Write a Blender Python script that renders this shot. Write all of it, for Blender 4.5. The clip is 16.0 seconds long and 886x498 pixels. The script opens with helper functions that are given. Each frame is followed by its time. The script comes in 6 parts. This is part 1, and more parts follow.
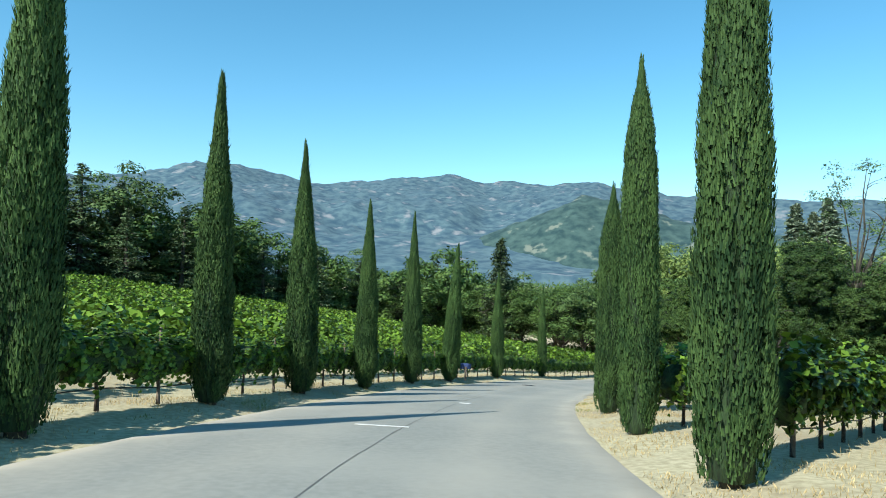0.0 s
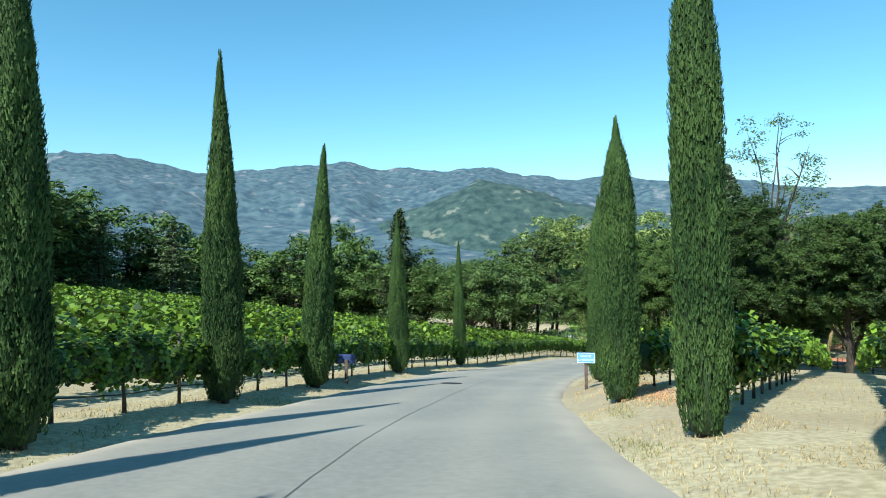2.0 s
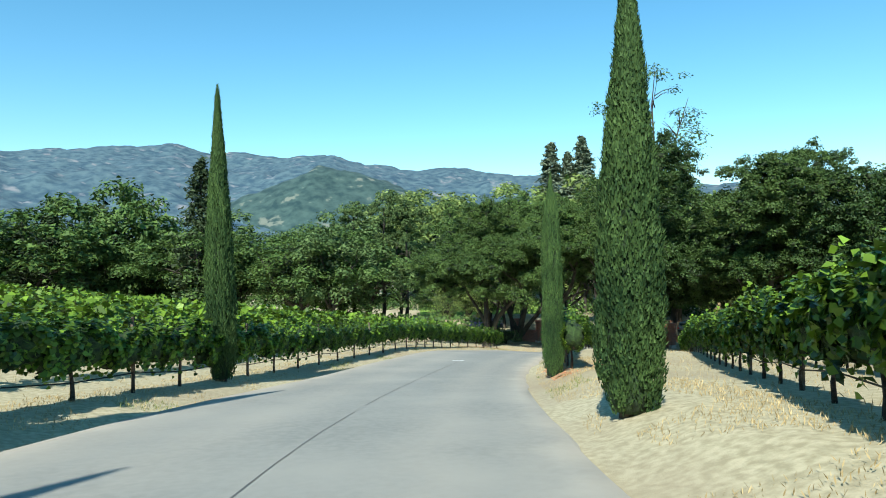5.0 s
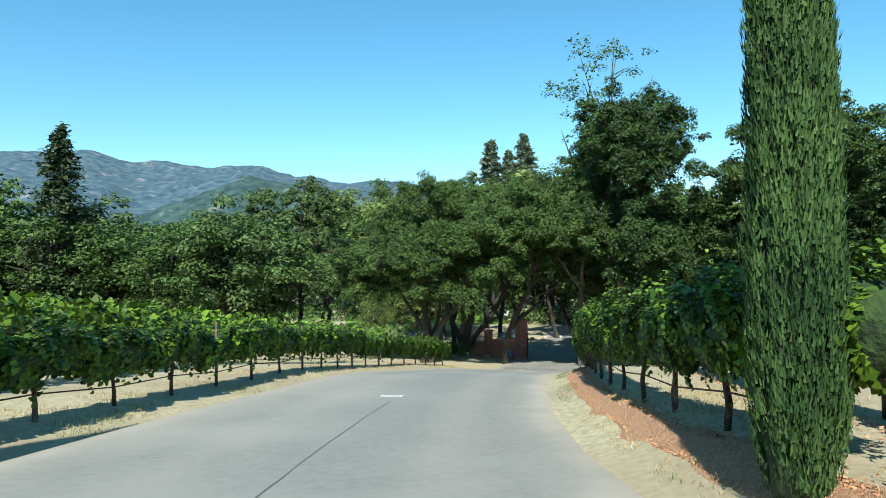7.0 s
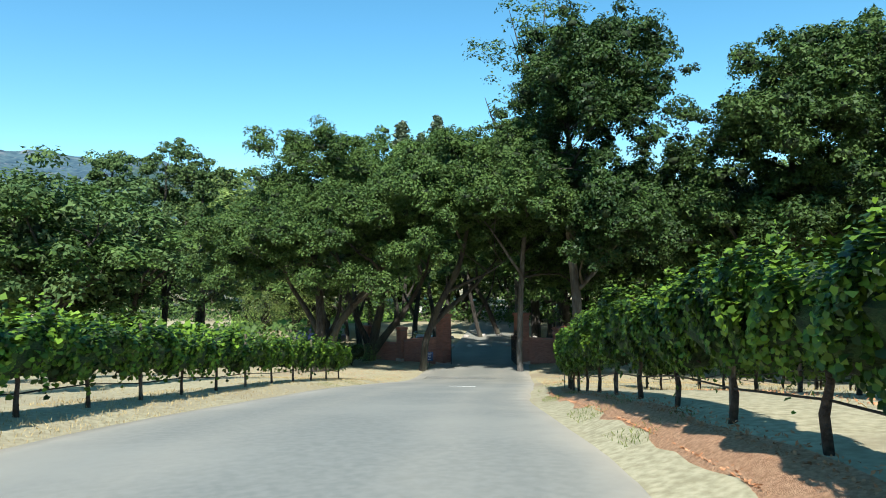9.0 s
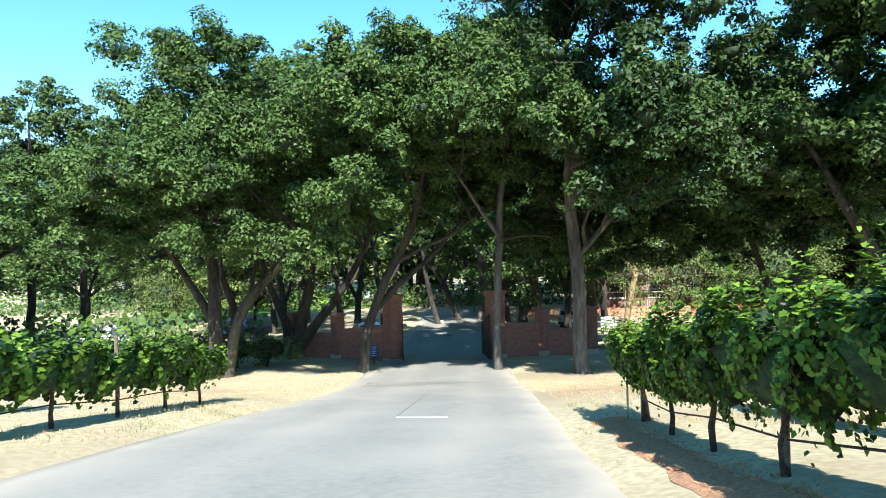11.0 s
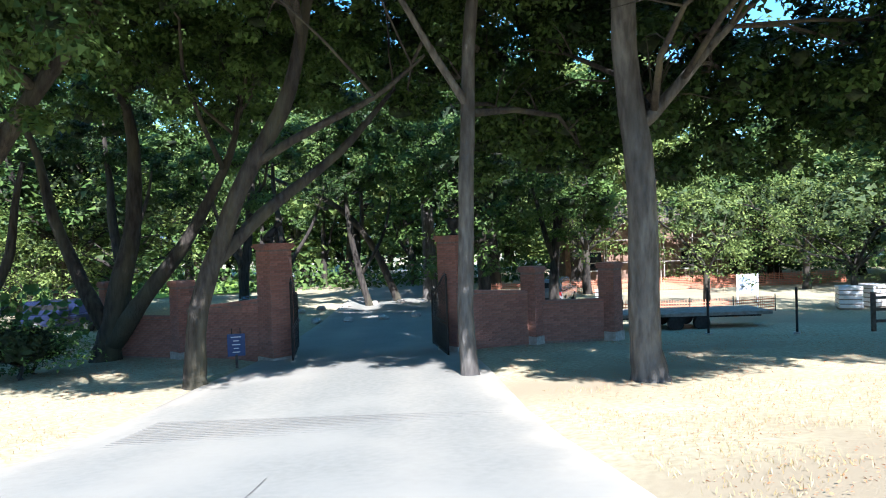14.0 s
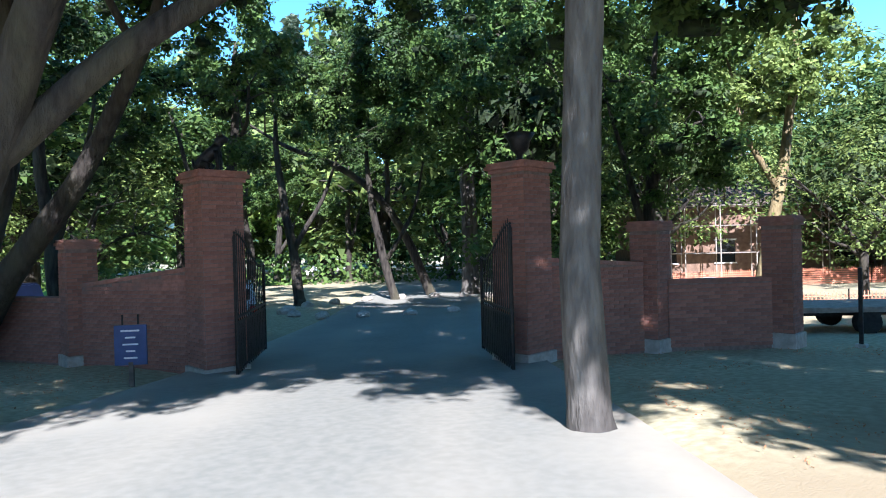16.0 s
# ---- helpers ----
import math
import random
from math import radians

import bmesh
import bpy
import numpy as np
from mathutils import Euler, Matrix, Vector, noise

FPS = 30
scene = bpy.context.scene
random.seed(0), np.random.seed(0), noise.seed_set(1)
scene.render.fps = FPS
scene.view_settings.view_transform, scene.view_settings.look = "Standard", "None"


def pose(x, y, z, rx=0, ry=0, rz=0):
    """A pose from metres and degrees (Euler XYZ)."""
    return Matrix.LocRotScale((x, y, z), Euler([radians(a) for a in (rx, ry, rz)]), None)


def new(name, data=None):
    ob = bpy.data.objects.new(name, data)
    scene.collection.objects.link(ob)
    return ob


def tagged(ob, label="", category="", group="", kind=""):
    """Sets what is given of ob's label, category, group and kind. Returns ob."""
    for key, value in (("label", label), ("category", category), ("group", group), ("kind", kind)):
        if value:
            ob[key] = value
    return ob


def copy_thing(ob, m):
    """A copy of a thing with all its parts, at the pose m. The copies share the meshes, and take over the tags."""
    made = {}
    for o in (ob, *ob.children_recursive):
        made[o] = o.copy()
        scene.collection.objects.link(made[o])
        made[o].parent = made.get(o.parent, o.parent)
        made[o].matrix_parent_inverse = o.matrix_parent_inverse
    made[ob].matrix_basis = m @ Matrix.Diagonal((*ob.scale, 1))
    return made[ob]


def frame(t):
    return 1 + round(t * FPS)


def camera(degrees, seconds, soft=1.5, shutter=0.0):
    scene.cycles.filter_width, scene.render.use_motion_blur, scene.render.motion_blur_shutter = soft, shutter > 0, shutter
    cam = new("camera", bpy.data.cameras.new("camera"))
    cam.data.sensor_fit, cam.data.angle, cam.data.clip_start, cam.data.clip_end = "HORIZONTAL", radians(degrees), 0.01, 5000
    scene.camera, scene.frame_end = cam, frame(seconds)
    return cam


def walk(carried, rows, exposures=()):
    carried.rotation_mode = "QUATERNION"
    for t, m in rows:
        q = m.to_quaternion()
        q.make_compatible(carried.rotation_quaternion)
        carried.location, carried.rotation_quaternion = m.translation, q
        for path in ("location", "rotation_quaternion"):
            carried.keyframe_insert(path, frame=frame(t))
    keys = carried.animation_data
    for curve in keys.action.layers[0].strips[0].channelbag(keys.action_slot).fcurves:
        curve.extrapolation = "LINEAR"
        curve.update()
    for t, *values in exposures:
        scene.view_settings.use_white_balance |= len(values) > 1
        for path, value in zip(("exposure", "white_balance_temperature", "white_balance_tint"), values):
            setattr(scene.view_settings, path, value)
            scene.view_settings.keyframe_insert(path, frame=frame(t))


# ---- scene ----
cam = camera(70.0, 16.0, soft=1.0)
# seconds, place, yaw, pitch, roll
ROWS = [
    (0.0, -0.00, -0.00, 1.26, -0.06, 2.13, -1.58),
    (0.5, 0.14, 3.74, 0.77, -3.91, 1.39, -1.14),
    (1.0, 0.43, 7.46, 0.24, -4.84, 2.22, -0.13),
    (1.5, 0.85, 11.13, -0.30, -7.35, 1.14, -0.24),
    (2.0, 1.35, 14.74, -0.80, -9.17, 1.12, 0.67),
    (2.5, 1.97, 18.25, -1.29, -11.51, -0.28, 0.27),
    (3.0, 2.69, 21.70, -1.81, -15.00, 0.57, -1.45),
    (3.5, 3.54, 25.14, -2.40, -17.71, -0.07, -0.66),
    (4.0, 4.63, 28.67, -2.89, -19.43, -0.28, 0.58),
    (4.2, 5.13, 30.00, -3.09, -20.72, -0.22, 0.38),
    (6.3, 10.85, 43.86, -5.06, -25.95, 1.96, 1.26),
    (6.5, 11.43, 45.05, -5.28, -26.96, 2.46, 0.85),
    (7.0, 12.92, 47.95, -5.81, -29.58, 1.34, 0.57),
    (7.5, 14.49, 50.79, -6.22, -32.78, 1.30, 0.92),
    (8.0, 16.07, 53.51, -6.60, -33.85, 1.67, 1.53),
    (8.2, 16.71, 54.56, -6.75, -35.43, 0.56, 0.83),
    (10.3, 24.01, 64.35, -8.07, -40.10, 2.34, 0.72),
    (10.5, 24.76, 65.25, -8.23, -41.12, 0.96, 0.54),
    (11.0, 26.65, 67.44, -8.66, -42.23, 0.14, 1.34),
    (11.5, 28.40, 69.46, -9.09, -43.42, 0.10, 1.93),
    (12.0, 30.12, 71.33, -9.53, -46.00, 0.05, 1.11),
    (12.5, 31.85, 73.07, -9.95, -46.86, 0.77, 1.50),
    (13.0, 33.57, 74.77, -10.35, -46.55, -0.22, 1.02),
    (13.5, 35.41, 76.45, -10.72, -47.13, -0.55, 1.80),
    (14.0, 37.16, 78.08, -11.11, -47.43, -0.81, 1.95),
    (14.5, 38.81, 79.70, -11.49, -46.96, -2.31, 0.75),
    (15.0, 40.36, 81.27, -11.85, -46.89, -2.61, 1.29),
    (15.5, 41.78, 82.78, -12.17, -46.28, -1.46, 0.75),
    (16.0, 43.13, 84.19, -12.49, -44.11, -0.33, 1.52),
]
EXPOSURES = [(0.0, 0.74, 6250, 6), (3.0, 0.74, 6250, 6), (8.2, 0.70, 6250, 7), (10.3, 1.2, 6200, 11), (12.5, 1.8, 5750, 15), (16.0, 1.65, 5650, 20)]
walk(cam, [(t, pose(x, y, z, 90 + pitch, roll, yaw)) for t, x, y, z, yaw, pitch, roll in ROWS], EXPOSURES)

# ---- world, sun ----
SUN_WAY = Vector((0.63 * math.cos(radians(43)), 0.777 * math.cos(radians(43)), -math.sin(radians(43))))
world = bpy.data.worlds.new("sky")
scene.world = world
world.use_nodes = True
wn = world.node_tree.nodes
sky = wn.new("ShaderNodeTexSky")
sky.sky_type = "NISHITA"
sky.sun_disc = False
sky.sun_elevation = radians(43)
sky.sun_rotation = math.atan2(-0.63, -0.777)
sky.altitude = 100
sky.air_density = 1.0
sky.dust_density = 0.1
sky.ozone_density = 3.0
tint = wn.new("ShaderNodeHueSaturation")
tint.inputs["Saturation"].default_value = 1.2
tint.inputs["Hue"].default_value = 0.479
world.node_tree.links.new(sky.outputs[0], tint.inputs["Color"])
world.node_tree.links.new(tint.outputs[0], wn["Background"].inputs[0])
wn["Background"].inputs[1].default_value = 0.12
sun = new("sun", bpy.data.lights.new("sun", "SUN"))
sun.data.energy = 4.9
sun.data.angle = radians(0.53)
sun.data.color = (1.0, 0.95, 0.87)
sun.matrix_world = SUN_WAY.to_track_quat("-Z", "Y").to_matrix().to_4x4()

rng = np.random.default_rng(7)


# ---- materials ----
def surface(name, c1, c2, scale=4.0, rough=0.8, bump=0.3, c3=None, scale3=0.4, metal=0.0, bump_scale=None, per_object=0.0, patch=(0.45, 0.68)):
    """Two colours mixed by fine noise, a third by broad patches, with relief."""
    m = bpy.data.materials.new(name)
    m.use_nodes = True
    nt = m.node_tree
    b = nt.nodes["Principled BSDF"]
    b.inputs["Roughness"].default_value = rough
    b.inputs["Metallic"].default_value = metal
    co = nt.nodes.new("ShaderNodeTexCoord")
    n1 = nt.nodes.new("ShaderNodeTexNoise")
    n1.inputs["Scale"].default_value = scale
    n1.inputs["Detail"].default_value = 6
    nt.links.new(co.outputs["Object"], n1.inputs["Vector"])
    ramp = nt.nodes.new("ShaderNodeValToRGB")
    ramp.color_ramp.elements[0].position, ramp.color_ramp.elements[1].position = 0.35, 0.65
    ramp.color_ramp.elements[0].color, ramp.color_ramp.elements[1].color = (*c1, 1), (*c2, 1)
    nt.links.new(n1.outputs["Fac"], ramp.inputs["Fac"])
    out = ramp.outputs["Color"]
    if c3:
        n2 = nt.nodes.new("ShaderNodeTexNoise")
        n2.inputs["Scale"].default_value = scale3
        n2.inputs["Detail"].default_value = 6
        nt.links.new(co.outputs["Object"], n2.inputs["Vector"])
        r2 = nt.nodes.new("ShaderNodeValToRGB")
        r2.color_ramp.elements[0].position, r2.color_ramp.elements[1].position = patch
        nt.links.new(n2.outputs["Fac"], r2.inputs["Fac"])
        mix = nt.nodes.new("ShaderNodeMix")
        mix.data_type = "RGBA"
        nt.links.new(r2.outputs["Color"], mix.inputs["Factor"])
        nt.links.new(out, mix.inputs["A"])
        mix.inputs["B"].default_value = (*c3, 1)
        out = mix.outputs["Result"]
    if per_object:
        info = nt.nodes.new("ShaderNodeObjectInfo")
        mr = nt.nodes.new("ShaderNodeMapRange")
        mr.inputs["To Min"].default_value, mr.inputs["To Max"].default_value = 1 - per_object, 1 + per_object
        nt.links.new(info.outputs["Random"], mr.inputs["Value"])
        hsv = nt.nodes.new("ShaderNodeHueSaturation")
        nt.links.new(mr.outputs["Result"], hsv.inputs["Value"])
        nt.links.new(out, hsv.inputs["Color"])
        out = hsv.outputs["Color"]
    nt.links.new(out, b.inputs["Base Color"])
    if bump:
        n3 = nt.nodes.new("ShaderNodeTexNoise")
        n3.inputs["Scale"].default_value = bump_scale or scale * 4
        n3.inputs["Detail"].default_value = 5
        nt.links.new(co.outputs["Object"], n3.inputs["Vector"])
        bp = nt.nodes.new("ShaderNodeBump")
        bp.inputs["Strength"].default_value = bump
        bp.inputs["Distance"].default_value = 0.05
        nt.links.new(n3.outputs["Fac"], bp.inputs["Height"])
        nt.links.new(bp.outputs["Normal"], b.inputs["Normal"])
    return m


def leafy(name, dark, light, through_light=0.3, rough=0.55, spread=0.25, grain=0.6):
    """Foliage: each leaf its own tone, patches of lighter growth, some light passing through."""
    m = bpy.data.materials.new(name)
    m.use_nodes = True
    nt = m.node_tree
    b = nt.nodes["Principled BSDF"]
    b.inputs["Roughness"].default_value = rough
    b.inputs["Specular IOR Level"].default_value = 0.25
    geo = nt.nodes.new("ShaderNodeNewGeometry")
    co = nt.nodes.new("ShaderNodeTexCoord")
    n1 = nt.nodes.new("ShaderNodeTexNoise")
    n1.inputs["Scale"].default_value = 0.7
    n1.inputs["Detail"].default_value = 3
    nt.links.new(co.outputs["Object"], n1.inputs["Vector"])
    add = nt.nodes.new("ShaderNodeMath")
    add.operation = "MULTIPLY_ADD"
    add.inputs[1].default_value = grain
    nt.links.new(geo.outputs["Random Per Island"], add.inputs[0])
    sub = nt.nodes.new("ShaderNodeMath")
    sub.operation = "MULTIPLY_ADD"
    sub.inputs[1].default_value, sub.inputs[2].default_value = 1.0, -0.3
    nt.links.new(n1.outputs["Fac"], sub.inputs[0])
    nt.links.new(sub.outputs[0], add.inputs[2])
    ramp = nt.nodes.new("ShaderNodeValToRGB")
    ramp.color_ramp.elements[0].position, ramp.color_ramp.elements[1].position = 0.15, 0.85
    ramp.color_ramp.elements[0].color, ramp.color_ramp.elements[1].color = (*dark, 1), (*light, 1)
    nt.links.new(add.outputs[0], ramp.inputs["Fac"])
    info = nt.nodes.new("ShaderNodeObjectInfo")
    mr = nt.nodes.new("ShaderNodeMapRange")
    mr.inputs["To Min"].default_value, mr.inputs["To Max"].default_value = 1 - spread, 1 + spread
    nt.links.new(info.outputs["Random"], mr.inputs["Value"])
    hsv = nt.nodes.new("ShaderNodeHueSaturation")
    nt.links.new(mr.outputs["Result"], hsv.inputs["Value"])
    nt.links.new(ramp.outputs["Color"], hsv.inputs["Color"])
    nt.links.new(hsv.outputs["Color"], b.inputs["Base Color"])
    tr = nt.nodes.new("ShaderNodeBsdfTranslucent")
    nt.links.new(hsv.outputs["Color"], tr.inputs["Color"])
    mx = nt.nodes.new("ShaderNodeMixShader")
    mx.inputs["Fac"].default_value = through_light
    nt.links.new(b.outputs[0], mx.inputs[1])
    nt.links.new(tr.outputs[0], mx.inputs[2])
    nt.links.new(mx.outputs[0], nt.nodes["Material Output"].inputs["Surface"])
    return m


M_GROUND = surface("dry_ground", (0.315, 0.28, 0.165), (0.49, 0.44, 0.28), 9.0, 0.95, 0.22, (0.31, 0.255, 0.16), 0.18, bump_scale=45)
M_ROAD = surface("worn_asphalt", (0.200, 0.205, 0.178), (0.245, 0.245, 0.212), 9.0, 0.85, 0.12, (0.285, 0.28, 0.238), 0.25, bump_scale=120)


def road_wear(m):
    """Dust along both edges and paler wheel tracks, broken up by noise."""
    nt = m.node_tree
    b = nt.nodes["Principled BSDF"]
    link = b.inputs["Base Color"].links[0]
    src = link.from_socket
    at = nt.nodes.new("ShaderNodeAttribute")
    at.attribute_name = "across"
    co = nt.nodes.new("ShaderNodeTexCoord")
    n = nt.nodes.new("ShaderNodeTexNoise")
    n.inputs["Scale"].default_value = 0.9
    n.inputs["Detail"].default_value = 7
    nt.links.new(co.outputs["Object"], n.inputs["Vector"])
    wob = nt.nodes.new("ShaderNodeMath")
    wob.operation = "MULTIPLY_ADD"
    wob.inputs[1].default_value = 1.1
    nt.links.new(n.outputs["Fac"], wob.inputs[0])
    nt.links.new(at.outputs["Fac"], wob.inputs[2])
    mr = nt.nodes.new("ShaderNodeMapRange")
    mr.inputs["From Min"].default_value, mr.inputs["From Max"].default_value = -1.95, 5.95
    nt.links.new(wob.outputs[0], mr.inputs["Value"])
    ramp = nt.nodes.new("ShaderNodeValToRGB")
    els = ramp.color_ramp.elements
    els[0].position, els[0].color = 0.07, (1, 1, 1, 1)
    els[1].position, els[1].color = 0.93, (0.9, 0.9, 0.9, 1)
    for p, v in ((0.15, 0.25), (0.22, 0.05), (0.32, 0.22), (0.40, 0.0), (0.55, 0.0), (0.66, 0.22), (0.76, 0.04), (0.86, 0.3)):
        e = els.new(p)
        e.color = (v, v, v, 1)
    nt.links.new(mr.outputs["Result"], ramp.inputs["Fac"])
    mix = nt.nodes.new("ShaderNodeMix")
    mix.data_type = "RGBA"
    nt.links.new(ramp.outputs["Color"], mix.inputs["Factor"])
    nt.links.new(src, mix.inputs["A"])
    mix.inputs["B"].default_value = (0.42, 0.38, 0.30, 1)
    nt.links.new(mix.outputs["Result"], b.inputs["Base Color"])


road_wear(M_ROAD)
# crown cores: the shade inside the foliage is put into these darkened colours
M_OAK_CORE = surface("oak_inner_shade", (0.006, 0.014, 0.004), (0.026, 0.046, 0.011), 5.0, 0.9, 1.0, bump_scale=9)
M_PALE_CORE = surface("pale_inner_shade", (0.03, 0.05, 0.016), (0.08, 0.12, 0.04), 5.0, 0.9, 1.0, bump_scale=9)
M_VINE_CORE = surface("vine_inner_shade", (0.008, 0.022, 0.004), (0.035, 0.075, 0.012), 7.0, 0.9, 1.0, bump_scale=14)
M_CRACK = surface("crack_filler", (0.03, 0.03, 0.03), (0.06, 0.055, 0.05), 20, 0.9, 0.2)
M_SLOT = surface("slot_grey", (0.115, 0.113, 0.10), (0.16, 0.155, 0.14), 20, 0.9, 0.2)
M_PAINT = surface("worn_white_paint", (0.50, 0.50, 0.46), (0.68, 0.68, 0.64), 14, 0.7, 0.2)
M_STRAW = leafy("dry_grass", (0.27, 0.205, 0.09), (0.58, 0.47, 0.25), 0.2, 0.9, 0.1)
M_WEED = leafy("green_weed", (0.12, 0.16, 0.04), (0.30, 0.32, 0.10), 0.2, 0.8, 0.1)
M_CHIP = leafy("red_bark_chip", (0.36, 0.16, 0.07), (0.62, 0.32, 0.17), 0.0, 0.95, 0.1)
M_VINE = leafy("vine_leaf", (0.012, 0.038, 0.006), (0.175, 0.295, 0.028), 0.08, 0.5, 0.2)
M_CYPRESS = leafy("cypress_foliage", (0.014, 0.042, 0.012), (0.108, 0.188, 0.048), 0.05, 0.75, 0.12, 0.36)
M_CYPRESS_CORE = surface("cypress_inner_shade", (0.008, 0.022, 0.006), (0.030, 0.065, 0.018), 16, 0.9, 1.0, bump_scale=26)


def stretched(m, k):
    """Grain that runs upright."""
    nt = m.node_tree
    for nd in [q for q in nt.nodes if q.type == "TEX_NOISE"]:
        mp = nt.nodes.new("ShaderNodeMapping")
        mp.inputs["Scale"].default_value = (1, 1, k)
        nt.links.new(nd.inputs["Vector"].links[0].from_socket, mp.inputs["Vector"])
        nt.links.new(mp.outputs["Vector"], nd.inputs["Vector"])


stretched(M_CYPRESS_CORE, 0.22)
M_OAK = leafy("oak_leaf", (0.030, 0.066, 0.016), (0.125, 0.205, 0.045), 0.16, 0.6, 0.2, 0.45)
# darker copy of the oak leaf; crown shade is put into its colour
M_OAK_SHADED = leafy("shaded_oak_leaf", (0.012, 0.030, 0.008), (0.058, 0.105, 0.022), 0.10, 0.55, 0.2, 0.45)
M_OAK_LIGHT = leafy("light_tree_leaf", (0.06, 0.105, 0.025), (0.28, 0.36, 0.10), 0.3, 0.55, 0.2)
M_PINE = leafy("pine_needle", (0.032, 0.062, 0.028), (0.115, 0.165, 0.070), 0.15, 0.8, 0.3)
M_REDWOOD = leafy("redwood_needle", (0.11, 0.155, 0.10), (0.26, 0.32, 0.21), 0.25, 0.9, 0.15)
M_GREY_TREE = leafy("grey_green_leaf", (0.040, 0.080, 0.024), (0.13, 0.20, 0.065), 0.2, 0.8, 0.15)
M_BARK = surface("oak_bark", (0.018, 0.015, 0.012), (0.058, 0.050, 0.041), 9, 0.95, 1.0, (0.085, 0.078, 0.048), 1.2, bump_scale=16)
M_BARK_GREY = surface("pale_grey_bark", (0.07, 0.064, 0.056), (0.17, 0.16, 0.14), 7, 0.95, 1.0, (0.05, 0.045, 0.04), 1.6, bump_scale=18)
M_BARK_PALE = surface("yellowish_bark", (0.20, 0.15, 0.07), (0.36, 0.29, 0.15), 7, 0.95, 1.0, (0.10, 0.08, 0.05), 1.4, bump_scale=16)
stretched(M_BARK, 0.25)
stretched(M_BARK_PALE, 0.25)
stretched(M_BARK_GREY, 0.25)
M_VINE_WOOD = surface("vine_wood", (0.05, 0.032, 0.022), (0.12, 0.085, 0.06), 12, 0.95, 0.8)
M_STAKE = surface("weathered_stake", (0.10, 0.075, 0.055), (0.20, 0.16, 0.12), 10, 0.9, 0.5)
M_WIRE = surface("galvanised_wire", (0.2, 0.2, 0.2), (0.32, 0.32, 0.31), 20, 0.5, 0, metal=0.8)
M_BRICK = surface("red_brick", (0.28, 0.122, 0.088), (0.43, 0.195, 0.14), 9, 0.92, 0.5, (0.24, 0.14, 0.115), 2.0, per_object=0.18)
M_MORTAR = surface("mortar", (0.20, 0.135, 0.11), (0.28, 0.20, 0.165), 12, 0.95, 0.5)
M_STONE = surface("pale_stone", (0.38, 0.34, 0.29), (0.52, 0.47, 0.41), 8, 0.9, 0.5)
M_IRON = surface("black_iron", (0.012, 0.012, 0.013), (0.03, 0.028, 0.028), 10, 0.5, 0.15, metal=0.4)
M_BLUE = surface("blue_sign_paint", (0.10, 0.30, 0.66), (0.13, 0.36, 0.74), 6, 0.45, 0.05)
M_NAVY = surface("navy_sign_paint", (0.025, 0.05, 0.14), (0.04, 0.07, 0.19), 6, 0.5, 0.05)
M_LETTER = surface("pale_lettering", (0.70, 0.72, 0.72), (0.82, 0.82, 0.8), 10, 0.6, 0)
M_DARKWOOD = surface("dark_post_wood", (0.06, 0.045, 0.035), (0.13, 0.10, 0.08), 9, 0.9, 0.5)
# ridge scrub; the blue of distance haze is mixed into its base colours
M_HILL = surface("hazed_hill_scrub", (0.022, 0.058, 0.088), (0.075, 0.128, 0.145), 0.045, 1.0, 0, (0.19, 0.20, 0.21), 0.024, patch=(0.60, 0.70))
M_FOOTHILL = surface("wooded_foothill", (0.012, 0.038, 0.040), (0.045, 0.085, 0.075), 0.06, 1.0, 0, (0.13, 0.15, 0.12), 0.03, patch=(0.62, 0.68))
M_LAWN = surface("green_lawn", (0.16, 0.28, 0.03), (0.22, 0.36, 0.05), 2, 0.9, 0.3)


# ---- mesh helpers ----
def mesh_from(name, verts, faces, material, smooth=False):
    me = bpy.data.meshes.new(name)
    if isinstance(faces, np.ndarray):
        n, k = faces.shape
        me.vertices.add(len(verts))
        me.vertices.foreach_set("co", np.asarray(verts, dtype=np.float32).ravel())
        me.loops.add(n * k)
        me.loops.foreach_set("vertex_index", faces.astype(np.int32).ravel())
        me.polygons.add(n)
        me.polygons.foreach_set("loop_start", np.arange(0, n * k, k, dtype=np.int32))
        me.update(calc_edges=True)
    else:
        me.from_pydata(np.asarray(verts).tolist(), [], [list(q) for q in faces])
    me.materials.append(material)
    if smooth:
        me.polygons.foreach_set("use_smooth", [True] * len(me.polygons))
    me.update()
    return me


def child(name, me, parent, label=""):
    ob = new(name, me)
    ob.parent = parent
    if label:
        ob["label"] = label
    return ob


def part(name, bm, material, parent, label=""):
    """Links a bmesh as one mesh object under a thing or a part."""
    me = bpy.data.meshes.new(name)
    bm.to_mesh(me)
    bm.free()
    me.materials.append(material)
    return child(name, me, parent, label)


def thing(name, label, category, m=None, group="", kind=""):
    ob = new(name)
    if m is not None:
        ob.matrix_world = m
    return tagged(ob, label, category, group, kind)


def again(ob, m):
    """A copy at m with m's own scale."""
    return copy_thing(ob, m @ Matrix.Diagonal((1 / ob.scale[0], 1 / ob.scale[1], 1 / ob.scale[2], 1)))


def box(bm, x0, x1, y0, y1, z0, z1, bevel=0.0):
    r = bmesh.ops.create_cube(bm, size=1)
    vs = r["verts"]
    for v in vs:
        v.co = Vector(((x0 + x1) / 2 + v.co.x * (x1 - x0), (y0 + y1) / 2 + v.co.y * (y1 - y0), (z0 + z1) / 2 + v.co.z * (z1 - z0)))
    if bevel:
        edges = list({e for v in vs for e in v.link_edges})
        bmesh.ops.bevel(bm, geom=edges, offset=bevel, segments=2, affect="EDGES", profile=0.7)
    return vs


